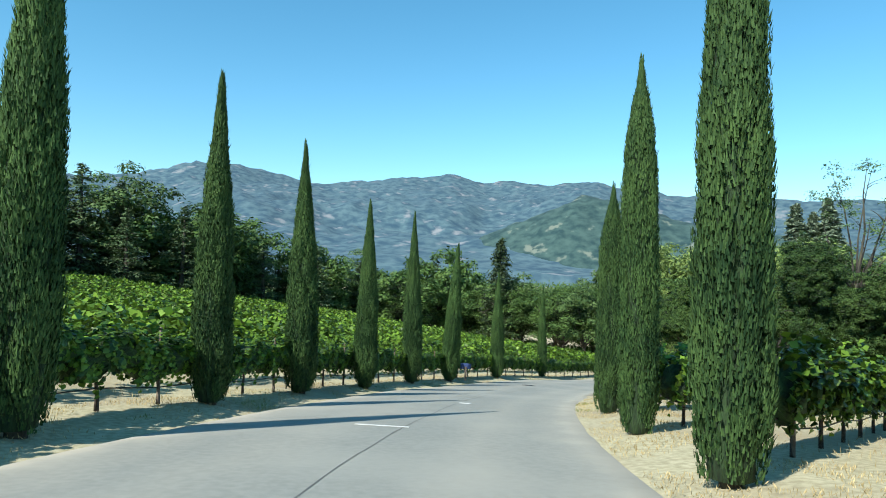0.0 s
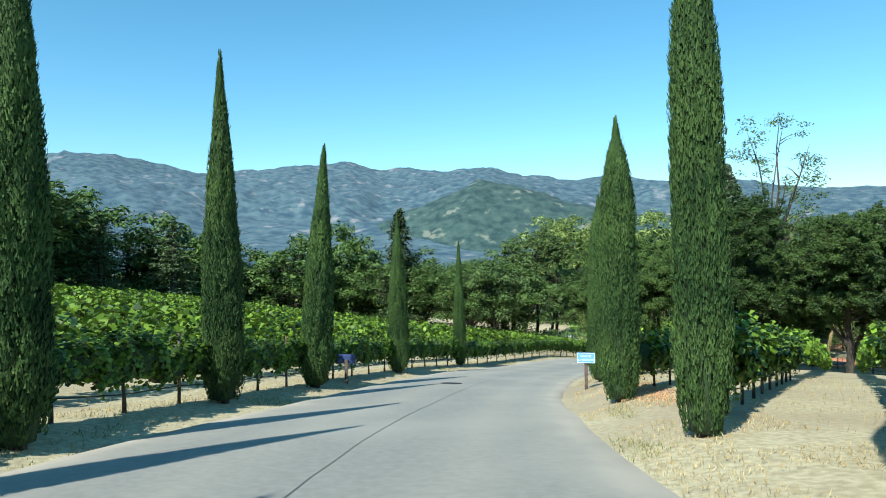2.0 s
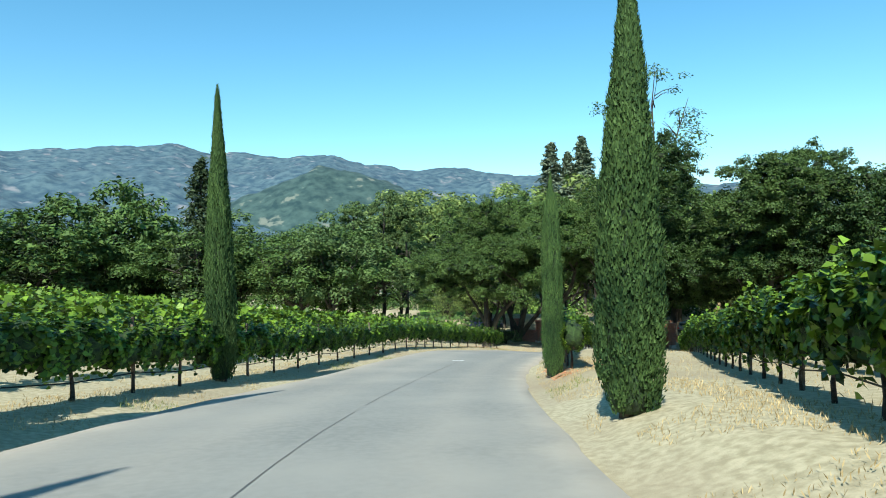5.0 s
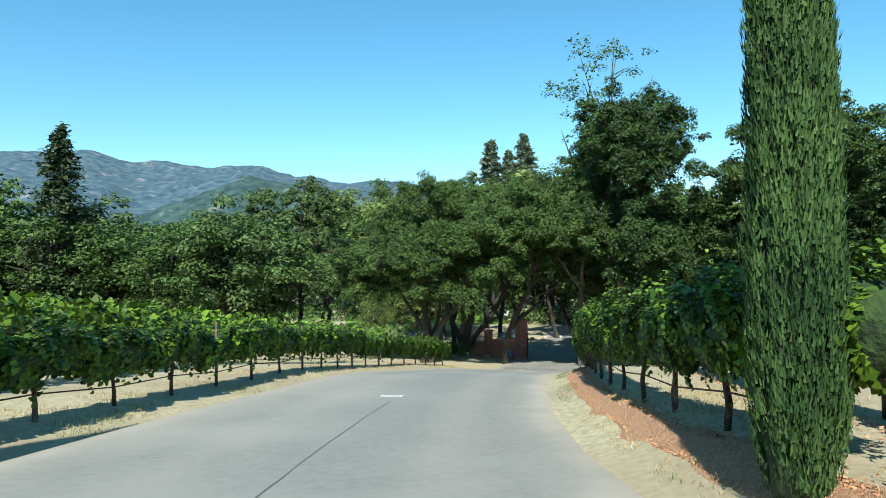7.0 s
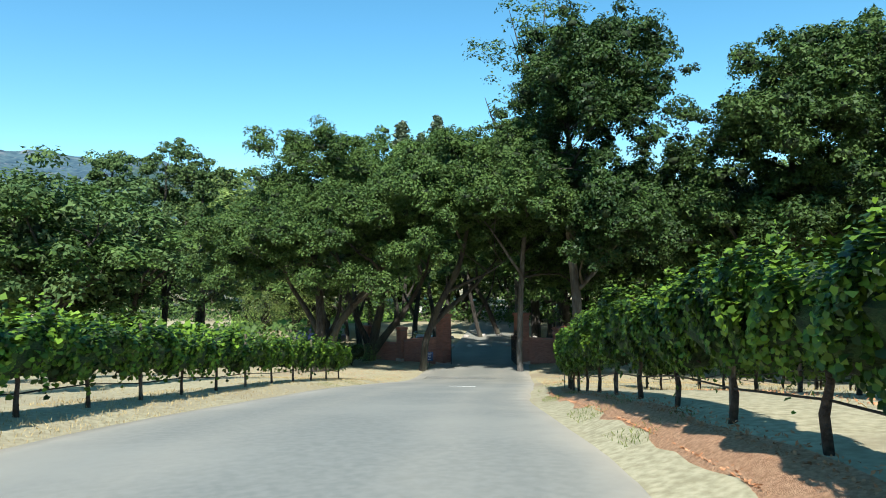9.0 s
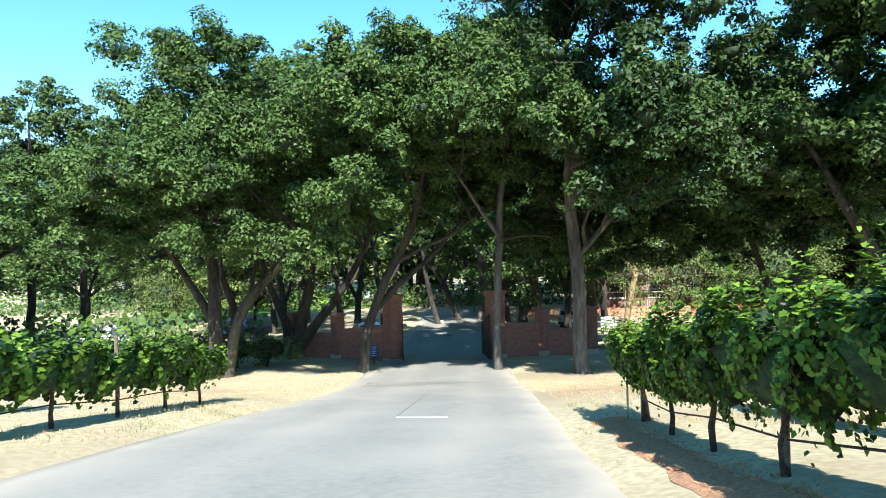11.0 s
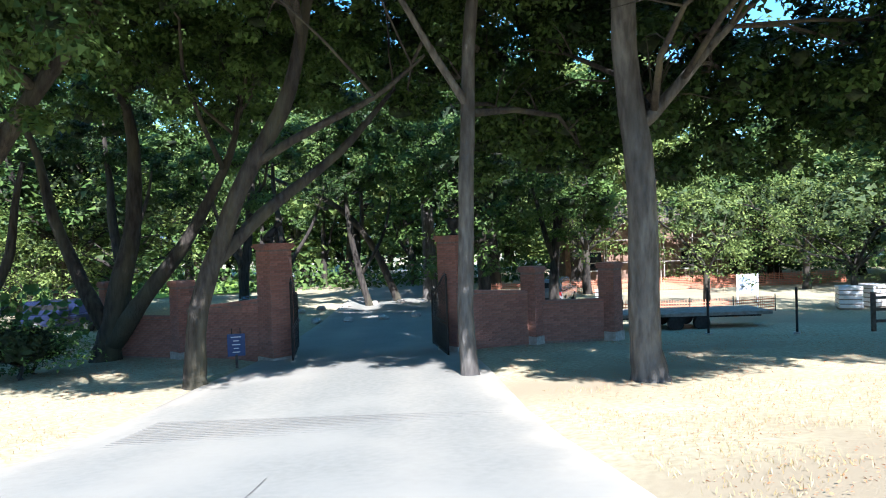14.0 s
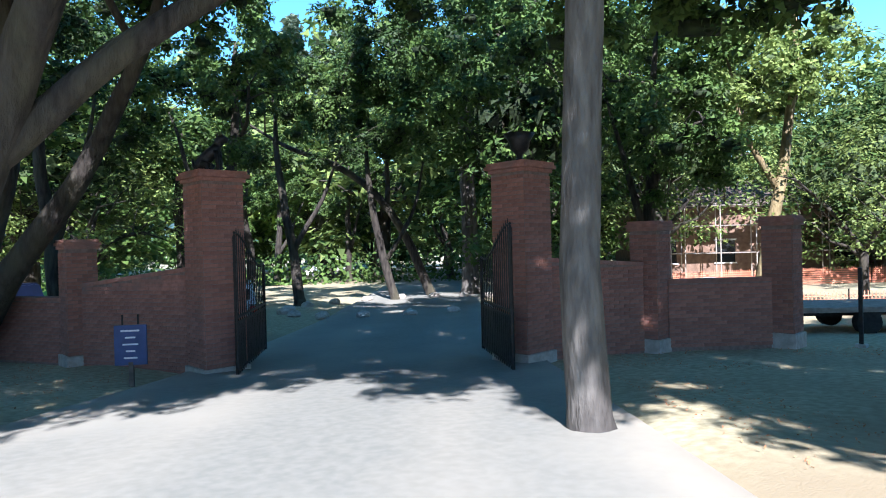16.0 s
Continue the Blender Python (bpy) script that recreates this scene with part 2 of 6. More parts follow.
def boxes(*specs, bevel=0.0):
    bm = bmesh.new()
    for q in specs:
        box(bm, *q, bevel=bevel)
    return bm


def tube(points, radii, sides=8, rough=0.0, seed=0):
    """A tapered, slightly uneven tube through points."""
    pts = [Vector(p) for p in points]
    g = np.random.default_rng(seed)
    verts, faces = [], []
    side = Vector((1, 0, 0))
    for i, p in enumerate(pts):
        ax = (pts[min(i + 1, len(pts) - 1)] - pts[max(i - 1, 0)]).normalized()
        side = (side - ax * side.dot(ax)).normalized()
        up = ax.cross(side)
        for k in range(sides):
            a = 2 * math.pi * k / sides
            r = radii[i] * (1 + rough * g.uniform(-1, 1))
            verts.append(p + (side * math.cos(a) + up * math.sin(a)) * r)
    n = sides
    for i in range(len(pts) - 1):
        for k in range(n):
            faces.append((i * n + k, i * n + (k + 1) % n, (i + 1) * n + (k + 1) % n, (i + 1) * n + k))
    faces.append(tuple(range(n))[::-1])
    faces.append(tuple((len(pts) - 1) * n + k for k in range(n)))
    return [tuple(v) for v in verts], faces


def join(parts_):
    verts, faces = [], []
    for v, fs in parts_:
        o = len(verts)
        verts += v
        faces += [tuple(i + o for i in q) for q in fs]
    return verts, faces


def leaves(centres, ways, size, width=0.6, fold=0.25, g=rng, jitter=0.35):
    """A leaf at each centre, its blade along a random way near the plane across ways."""
    n = len(centres)
    w = ways + g.normal(0, 0.45, (n, 3))
    w /= np.linalg.norm(w, axis=1)[:, None] + 1e-9
    a = g.normal(0, 1, (n, 3))
    a -= w * (a * w).sum(1)[:, None]
    a /= np.linalg.norm(a, axis=1)[:, None] + 1e-9
    b = np.cross(w, a)
    s = (size * (1 + jitter * g.uniform(-1, 1, n)))[:, None]
    base = centres - a * s * 0.5
    tip = centres + a * s * 0.5 - w * s * fold * 0.6
    l = centres + b * s * width * 0.5 + w * s * fold * 0.3
    r = centres - b * s * width * 0.5 + w * s * fold * 0.3
    verts = np.stack([base, r, tip, l], 1).reshape(-1, 3)
    faces = np.arange(4 * n).reshape(n, 4)
    return verts, faces


def lobed_leaves(centres, ways, size, g=rng, jitter=0.35):
    """Broad vine leaves, folded along the rib, tips hanging."""
    n = len(centres)
    w = ways + g.normal(0, 0.32, (n, 3))
    w /= np.linalg.norm(w, axis=1)[:, None] + 1e-9
    a = np.c_[g.normal(0, 0.7, (n, 2)), -np.abs(g.normal(0.7, 0.4, n))]
    a -= w * (a * w).sum(1)[:, None]
    a /= np.linalg.norm(a, axis=1)[:, None] + 1e-9
    b = np.cross(w, a)
    s = (size * (1 + jitter * g.uniform(-1, 1, n)))[:, None]
    shape = ((-0.32, 0.0, 0.0), (-0.42, 0.40, 0.10), (0.14, 0.46, 0.12), (0.58, 0.0, -0.08), (0.14, -0.46, 0.12), (-0.42, -0.40, 0.10))
    verts = np.stack([centres + a * s * p + b * s * q + w * s * r for p, q, r in shape], 1).reshape(-1, 3)
    return verts, np.arange(6 * n).reshape(n, 6)


def small_leaves(centres, ways, size, width=0.7, g=rng, jitter=0.4):
    """Small pointed leaves, one triangle each."""
    n = len(centres)
    w = ways + g.normal(0, 0.45, (n, 3))
    w /= np.linalg.norm(w, axis=1)[:, None] + 1e-9
    a = g.normal(0, 1, (n, 3))
    a -= w * (a * w).sum(1)[:, None]
    a /= np.linalg.norm(a, axis=1)[:, None] + 1e-9
    b = np.cross(w, a)
    s = (size * (1 + jitter * g.uniform(-1, 1, n)))[:, None]
    verts = np.stack([centres - a * s * 0.4 + b * s * width * 0.5, centres - a * s * 0.4 - b * s * width * 0.5, centres + a * s * 0.6], 1).reshape(-1, 3)
    return verts, np.arange(3 * n).reshape(n, 3)


def sprigs(centres, ways, length, width, g=rng, jitter=0.4):
    """Tiny sprigs that point along ways, one triangle each."""
    n = len(centres)
    w = ways / (np.linalg.norm(ways, axis=1)[:, None] + 1e-9)
    b = np.cross(w, g.normal(0, 1, (n, 3)))
    b /= np.linalg.norm(b, axis=1)[:, None] + 1e-9
    s = (length * (1 + jitter * g.uniform(-1, 1, n)))[:, None]
    wd = width * s / length
    verts = np.stack([centres + b * wd * 0.5, centres - b * wd * 0.5, centres + w * s], 1).reshape(-1, 3)
    return verts, np.arange(3 * n).reshape(n, 3)


def blades(centres, ways, length, width, g=rng, jitter=0.4):
    """Narrow sprigs that point along ways: one kite each."""
    n = len(centres)
    w = ways / (np.linalg.norm(ways, axis=1)[:, None] + 1e-9)
    c = g.normal(0, 1, (n, 3))
    b = np.cross(w, c)
    b /= np.linalg.norm(b, axis=1)[:, None] + 1e-9
    s = (length * (1 + jitter * g.uniform(-1, 1, n)))[:, None]
    wd = width * s / length
    verts = np.stack([centres, centres + w * s * 0.45 + b * wd * 0.5, centres + w * s, centres + w * s * 0.45 - b * wd * 0.5], 1).reshape(-1, 3)
    return verts, np.arange(4 * n).reshape(n, 4)


# ---- lie of the land ----
SPINE = np.array([
    (-3.4, -60, 8.2), (-0.7, -12, 1.65), (0.0, 0.0, 0.0), (0.43, 7.46, -1.02), (1.35, 14.74, -2.06), (2.69, 21.7, -3.07), (4.63, 28.67, -4.15),
    (7.4, 36.2, -5.22), (10.85, 43.86, -6.32), (16.07, 53.51, -7.86), (19.8, 59.1, -8.62), (24.0, 64.35, -9.34), (30.1, 71.3, -10.79), (37.2, 78.1, -12.37),
    (43.1, 84.2, -13.74), (47.3, 88.5, -14.24), (51.5, 92.8, -14.72), (60.6, 102.1, -15.25), (85.1, 127.1, -15.55), (182.9, 227.3, -15.9)])


def dense(ctrl, step=8):
    out = []
    p = np.vstack([2 * ctrl[0] - ctrl[1], ctrl, 2 * ctrl[-1] - ctrl[-2]])
    for i in range(1, len(p) - 2):
        for k in range(step):
            u = k / step
            a, b, c, d = p[i - 1], p[i], p[i + 1], p[i + 2]
            m1, m2 = (c - a) / 2 * min(1, np.linalg.norm(c - b) / np.linalg.norm(b - a)), (d - b) / 2 * min(1, np.linalg.norm(c - b) / np.linalg.norm(d - c))
            out.append((2 * u ** 3 - 3 * u ** 2 + 1) * b + (u ** 3 - 2 * u ** 2 + u) * m1 + (-2 * u ** 3 + 3 * u ** 2) * c + (u ** 3 - u ** 2) * m2)
    out.append(ctrl[-1])
    return np.array(out)


LINE = dense(SPINE)
LINE_S = np.concatenate([[0], np.cumsum(np.linalg.norm(np.diff(LINE[:, :2], axis=0), axis=1))])
S0 = LINE_S[16]     # the walk's start


def road_sd(xy):
    """Way along the road and distance to its left, for many places at once."""
    xy = np.atleast_2d(xy).astype(float)
    A, AB = LINE[:-1, :2], np.diff(LINE[:, :2], axis=0)
    L2 = (AB ** 2).sum(1)
    s, d = np.empty(len(xy)), np.empty(len(xy))
    for i in range(0, len(xy), 4000):
        q = xy[i:i + 4000]
        t = ((q[:, None, :] - A) * AB).sum(2) / L2
        t[:, 1:-1] = np.clip(t[:, 1:-1], 0, 1)
        t[:, 0], t[:, -1] = np.minimum(t[:, 0], 1), np.maximum(t[:, -1], 0)
        c = A + AB * t[..., None]
        dd = ((c - q[:, None, :]) ** 2).sum(2)
        m = dd.argmin(1)
        k = np.arange(len(q))
        s[i:i + 4000] = LINE_S[m] + t[k, m] * np.sqrt(L2[m])
        cr = AB[m, 0] * (q[:, 1] - A[m, 1]) - AB[m, 1] * (q[:, 0] - A[m, 0])
        d[i:i + 4000] = np.sign(cr) * np.sqrt(dd[k, m])
    return s, d


def smooth01(x):
    x = np.clip(x, 0, 1)
    return x * x * (3 - 2 * x)


def ground_z(xy):
    s, d = road_sd(xy)
    sc = np.clip(s, -40, LINE_S[-1])
    z = np.interp(sc, LINE_S, LINE[:, 2]) - np.minimum(s, 0) * 0.02
    rise = 0.095 * np.clip(d - 8.0, 0, 60) * (1 - smooth01((s - S0 - 45) / 55))
    verge = 0.15 * smooth01((np.abs(d - 1.5) - 3.7) / 1.2) * (1 - smooth01((s - S0 - 88) / 12))
    bank = 0.24 * smooth01((-d - 1.8) / 1.1) * smooth01((s - S0 - 18) / 15) * (1 - smooth01((s - S0 - 72) / 12))
    return z + rise + bank + verge


def sheet_z(xy):
    """The soil's own height: it lies a little under the road."""
    off = road_sd(xy)[1] - 1.5
    return ground_z(xy) - 0.09 * (1 - smooth01((np.abs(off) - np.where(off < 0, 3.15, 3.5)) / np.where(off < 0, 0.5, 0.7)))


def gz(x, y):
    return float(ground_z([(x, y)])[0])


def at_sd(s, d):
    """The place s metres along the walk from its start and d to the left of it."""
    s = S0 + s
    x, y = np.interp(s, LINE_S, LINE[:, 0]), np.interp(s, LINE_S, LINE[:, 1])
    x2, y2 = np.interp(s + 0.5, LINE_S, LINE[:, 0]), np.interp(s + 0.5, LINE_S, LINE[:, 1])
    tx, ty = (x2 - x) / 0.5, (y2 - y) / 0.5
    l = math.hypot(tx, ty)
    return x - ty / l * d, y + tx / l * d, math.atan2(ty, tx)


def axis(lo, hi, step, far):
    inner = list(np.arange(lo, hi + step / 2, step))
    out, v, st = [], hi, step
    while v < far:
        st *= 1.25
        v += st
        out.append(v)
    pre, v, st = [], lo, step
    while v > -far:
        st *= 1.25
        v -= st
        pre.append(v)
    return np.array(pre[::-1] + inner + out)


# ground sheet
gx, gy = axis(-45, 105, 1.0, 4500), axis(-20, 150, 1.0, 4500)
GX, GY = np.meshgrid(gx, gy)
flat = np.c_[GX.ravel(), GY.ravel()]
gzv = sheet_z(flat)
ss, dd_ = road_sd(flat)
gzv += np.where(np.abs(dd_ - 1.5) < 4.1, 0.0, rng.normal(0, 0.012, len(flat)))
nx, ny = len(gx), len(gy)
idx = np.arange(nx * ny).reshape(ny, nx)
gf = np.stack([idx[:-1, :-1], idx[:-1, 1:], idx[1:, 1:], idx[1:, :-1]], -1).reshape(-1, 4)
ground = tagged(new("ground", mesh_from("ground", np.c_[flat, gzv], gf, M_GROUND, True)), "dry straw-coloured grass and bare soil", "ground", kind="structure")

# road: a crowned strip with worn edges
def strip(name, s0, s1, step, ds, lift, material, edge=0.0, seed=1):
    g = np.random.default_rng(seed)
    verts, faces = [], []
    n = len(ds)
    svals = np.arange(s0, s1 + step / 2, step)
    wob = [0.0, 0.0]
    for i, s in enumerate(svals):
        for k, d in enumerate(ds):
            e = 0.0
            if edge and k in (0, n - 1):
                j = 0 if k == 0 else 1
                wob[j] = wob[j] * 0.85 + g.normal(0, edge)
                e = wob[j]
            slim = 0.16 * smooth01((s - 27) / 5) * (1 - smooth01((s - 88) / 8))
            x, y, _ = at_sd(s, (d * (1 - slim) if d < 0 else d) + e)
            verts.append((x, y, (x, y)))
    z = ground_z([v[2] for v in verts])
    out = []
    for i, v in enumerate(verts):
        k = i % n
        out.append((v[0], v[1], z[i] + (lift if 0 < k < n - 1 else lift - 0.13)))
    for i in range(len(svals) - 1):
        for k in range(n - 1):
            faces.append((i * n + k, (i + 1) * n + k, (i + 1) * n + k + 1, i * n + k + 1))
    me = mesh_from(name, out, faces, material, True)
    at = me.attributes.new("across", "FLOAT", "POINT")
    at.data.foreach_set("value", [ds[i % n] for i in range(len(out))])
    return me


road = tagged(new("road", strip("road", -50, 101, 1.0, (-1.95, -1.85, -1.5, -0.9, 0, 0.8, 1.5, 2.2, 3.2, 4.0, 4.5, 4.75, 4.85), 0.02, M_ROAD, 0.05)), "grey worn asphalt drive with pale edges", "road", kind="structure")
road2 = tagged(new("road", strip("drive", 100.9, 190, 1.0, (-1.97, -1.87, -1.5, -0.9, 0, 0.8, 1.5, 2.2, 3.2, 4.0, 4.5, 4.75, 4.87), 0.02, M_ROAD, 0.05, 3)), "shaded grey asphalt drive beyond the gate", "road", kind="structure")


# ---- cypresses ----
def make_cypress(name, height, radius, seed, blunt=0.0):
    g = np.random.default_rng(seed)
    t = thing(name, "tall narrow dark green Italian cypress at the roadside", "cypress tree")
    v, fs = tube([(0, 0, -0.3), (0.02, 0, 0.6), (0, 0.02, height * 0.5), (0, 0, height * 0.92)], [0.16, 0.13, 0.09, 0.02], 7, 0.1, seed)
    child("trunk", mesh_from("trunk", v, fs, M_BARK, True), t)

    def prof(u):
        return radius * np.clip(np.minimum(0.8 + 2.4 * u, 1) * (1 - (0.22 - 0.1 * blunt) * np.clip((u - 0.12) / 0.6, 0, 1)) * (1 - np.clip((u - 0.42 - 0.2 * blunt) / (0.58 - 0.2 * blunt), 0, 1) ** (1.55 + 0.9 * blunt)), 0.02, 1)
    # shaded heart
    # solid heart; its dark colour paints the shade between the sprigs
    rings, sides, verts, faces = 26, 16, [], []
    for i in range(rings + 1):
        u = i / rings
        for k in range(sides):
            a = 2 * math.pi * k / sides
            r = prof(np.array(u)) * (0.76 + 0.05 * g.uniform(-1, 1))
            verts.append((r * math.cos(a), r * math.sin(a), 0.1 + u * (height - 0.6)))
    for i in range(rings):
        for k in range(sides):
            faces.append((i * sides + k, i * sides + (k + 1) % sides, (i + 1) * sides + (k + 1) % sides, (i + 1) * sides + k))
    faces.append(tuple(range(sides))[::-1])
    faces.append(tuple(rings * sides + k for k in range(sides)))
    # upright flame-shaped tufts, each with its own sprigs
    count = 460
    hu = (np.arange(count) + g.uniform(0, 1, count)) / count
    ang = np.arange(count) * 2.39996 + g.normal(0, 0.35, count)
    pos, way, out = [], [], []
    for u, a in zip(hu, ang):
        long = g.uniform(0.55, 1.15) * (1.0 if u < 0.9 else 0.7)
        fat = g.uniform(0.085, 0.15) * (0.45 + 0.55 * float(prof(np.array(min(u, 0.97)))) / radius)
        z1 = 0.03 + u * (height - 0.6)
        r1 = float(prof(np.array(u))) * g.uniform(0.66, 0.93)
        u2 = min((z1 + long) / (height - 0.3), 0.995)
        r2 = min(float(prof(np.array(u2))) * g.uniform(0.84, 1.04), r1 * 1.25 + 0.03)
        side = a + g.normal(0, 0.12)
        p1, p2 = np.array((r1 * math.cos(a), r1 * math.sin(a), z1)), np.array((r2 * math.cos(side), r2 * math.sin(side), z1 + long))
        n = int(54 + 48 * long)
        f = g.uniform(0, 0.95, n)
        b = a + g.uniform(-1.9, 1.9, n)
        o = np.c_[np.cos(b), np.sin(b), np.full(n, 0.12)]
        w = fat * np.sin(np.pi * np.clip(0.16 + 0.84 * f, 0, 1)) ** 0.8
        pos.append(p1 + (p2 - p1) * f[:, None] + o * w[:, None])
        out.append(o)
        ax = (p2 - p1) / np.linalg.norm(p2 - p1)
        way.append(ax + o * 0.18 + g.normal(0, 0.17, (n, 3)))
    pos, way, out = np.vstack(pos), np.vstack(way), np.vstack(out)
    way /= np.linalg.norm(way, axis=1)[:, None]
    flat = np.cross(way, out + g.normal(0, 0.3, out.shape))
    flat /= np.linalg.norm(flat, axis=1)[:, None] + 1e-9
    ln = (0.085 * (1 + 0.4 * g.uniform(-1, 1, len(pos))))[:, None]
    bv = np.stack([pos + flat * 0.0155, pos - flat * 0.0155, pos + way * ln], 1).reshape(-1, 3)
    bf = np.arange(len(bv)).reshape(-1, 3)
    # stray sprigs that break the outline
    m = 300
    u2, a2 = g.uniform(0.05, 0.97, m), g.uniform(0, 2 * math.pi, m)
    r2 = prof(u2) * 1.0
    c2 = np.c_[r2 * np.cos(a2), r2 * np.sin(a2), 0.2 + u2 * (height - 0.5)]
    bv2, bf2 = sprigs(c2, np.c_[np.cos(a2) * 0.5, np.sin(a2) * 0.5, np.ones(m)], 0.17, 0.03, g)
    crown = child("crown", mesh_from("crown", np.vstack([bv, bv2]), np.vstack([bf, bf2 + len(bv)]), M_CYPRESS), t)
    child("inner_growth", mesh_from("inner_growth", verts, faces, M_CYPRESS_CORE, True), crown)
    return t


CYPRESS_H = 8.0
cypress_kinds = [make_cypress("cypress", CYPRESS_H, 0.44, 11), make_cypress("cypress", CYPRESS_H, 0.40, 12), make_cypress("cypress", CYPRESS_H, 0.48, 13, 1.0)]
cypress_used = [False] * 3
# way along the walk, distance left, height, girth, variant
CYPRESSES = [
    (7.6, 5.85, 8.6, 0.9, 0), (12.8, 6.0, 7.1, 0.96, 1), (17.6, 5.95, 7.25, 1.0, 0), (22.4, 5.7, 6.95, 0.96, 1), (28.4, 6.0, 7.9, 0.95, 0),
    (33.6, 5.95, 7.5, 1.1, 1), (42.0, 6.0, 7.1, 1.0, 0), (52.0, 6.2, 7.5, 0.88, 1),
    (6.9, -2.68, 8.9, 0.84, 0), (12.1, -2.72, 6.95, 0.70, 2), (17.8, -2.75, 6.2, 0.74, 2), (23.3, -3.05, 6.95, 0.68, 2), (29.2, -2.85, 6.15, 0.82, 2), (36.9, -2.85, 6.2, 0.80, 2),
    (44.8, -2.5, 6.1, 1.0, 1), (54.4, -2.38, 5.7, 0.58, 2)]
for i, (s, d, h, w, k) in enumerate(CYPRESSES):
    x, y, _ = at_sd(s, d)
    m = Matrix.Translation((x, y, gz(x, y) - 0.02)) @ pose(0, 0, 0, 0, {5: 2.0, 15: -0.8}.get(i, 0.0), -20) @ pose(0, 0, 0, 0.6 * math.sin(i * 2.1), 0.6 * math.cos(i * 1.7), 47 * i) @ Matrix.Diagonal((w, w, h / CYPRESS_H, 1))
    if cypress_used[k]:
        again(cypress_kinds[k], m)
    else:
        cypress_used[k] = True
        tagged(cypress_kinds[k], group="roadside cypresses").matrix_world = m


# ---- vines ----
def make_vine(seed, length=1.8, n=1300, leaf=0.125, plain=False):
    g = np.random.default_rng(seed)
    t = thing("grapevine", "leafy green grapevine on a trellis wire", "grapevine", group="vines in the near rows")
    v, fs = tube([(0, 0, -0.1), (0.03, 0.02, 0.35), (-0.03, 0.0, 0.7), (0.0, 0, 0.98)], [0.055, 0.045, 0.04, 0.045], 7, 0.15, seed)
    child("trunk", mesh_from("trunk", v, fs, M_VINE_WOOD, True), t)
    v, fs = tube([(-length * 0.48, 0, 0.95), (-0.4, 0.03, 1.02), (0, 0, 0.98), (0.45, -0.02, 1.01), (length * 0.48, 0, 0.96)], [0.018, 0.026, 0.035, 0.026, 0.018], 6, 0.15, seed + 1)
    child("cordon", mesh_from("cordon", v, fs, M_VINE_WOOD, True), t)
    u = g.uniform(-length * 0.55, length * 0.55, n)
    q = g.beta(1.7, 1.3, n)
    top = 2.05 + 0.16 * np.sin(u * 4 + seed) + 0.08 * np.sin(u * 11 + 2 * seed)
    low = 0.74 + 0.12 * np.sin(u * 5 + 1.3 * seed)
    z = low + (top - low) * q
    half = 0.52 * np.sqrt(np.clip(1 - ((q - 0.74) / 0.76) ** 2, 0.05, 1)) * (1 + 0.25 * np.sin(u * 7 + z * 5 + seed))
    sgn = np.where(g.uniform(0, 1, n) < 0.5, -1, 1)
    f = g.uniform(0.45, 1.0, n) ** 0.6
    y = sgn * half * f
    c = np.c_[u, y, z]
    up = smooth01((q - 0.55) / 0.35)
    w = np.c_[np.zeros(n), sgn * (1.0 - 0.75 * up), 0.22 + 1.0 * up]
    lv, lf = leaves(c, w, leaf, 0.95, 0.3, g) if plain else lobed_leaves(c, w, leaf, g)
    # closed inner tube, coloured dark to stand for shade within the canopy
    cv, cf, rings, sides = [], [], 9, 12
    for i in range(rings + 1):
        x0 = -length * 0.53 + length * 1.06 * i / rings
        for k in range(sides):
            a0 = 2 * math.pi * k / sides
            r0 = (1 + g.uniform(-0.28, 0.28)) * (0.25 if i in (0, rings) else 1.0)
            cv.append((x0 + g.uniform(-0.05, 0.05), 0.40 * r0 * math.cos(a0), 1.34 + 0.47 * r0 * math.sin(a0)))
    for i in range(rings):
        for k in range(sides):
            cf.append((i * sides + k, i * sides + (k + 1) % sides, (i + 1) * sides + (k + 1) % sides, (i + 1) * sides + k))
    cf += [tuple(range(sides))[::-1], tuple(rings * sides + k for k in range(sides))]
    # upright and trailing shoots
    sv, sc = [], []
    for k in range(11):
        x0, y0 = g.uniform(-length * 0.5, length * 0.5), g.uniform(-0.25, 0.25)
        hi = g.uniform(0.2, 0.62)
        for j in range(8):
            sc.append((x0 + 0.05 * g.normal(), y0 + 0.05 * g.normal(), 1.95 + hi * j / 7))
    sc = np.array(sc)
    lv2, lf2 = leaves(sc, np.tile((0.2, 0.2, 0.7), (len(sc), 1)), leaf * 0.85, 0.95, 0.3, g) if plain else lobed_leaves(sc, np.tile((0.2, 0.2, 0.7), (len(sc), 1)), leaf * 0.85, g)
    # hanging shoots under the canopy
    hc = []
    for k in range(5):
        x0, y0, lo = g.uniform(-length * 0.5, length * 0.5), g.choice((-0.28, 0.28)), g.uniform(0.35, 0.75)
        for j in range(7):
            hc.append((x0 + 0.06 * g.normal(), y0 + 0.06 * g.normal(), 1.1 - (1.1 - lo) * j / 6))
    hc = np.array(hc)
    lv3, lf3 = leaves(hc, np.tile((0.2, 0.8, 0.3), (len(hc), 1)), leaf * 0.85, 0.95, 0.3, g) if plain else lobed_leaves(hc, np.tile((0.2, 0.8, 0.3), (len(hc), 1)), leaf * 0.85, g)
    canopy = child("canopy", mesh_from("canopy", np.vstack([lv, lv2, lv3]), np.vstack([lf, lf2 + len(lv), lf3 + len(lv) + len(lv2)]), M_VINE), t)
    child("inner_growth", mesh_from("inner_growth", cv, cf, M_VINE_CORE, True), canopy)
    return t


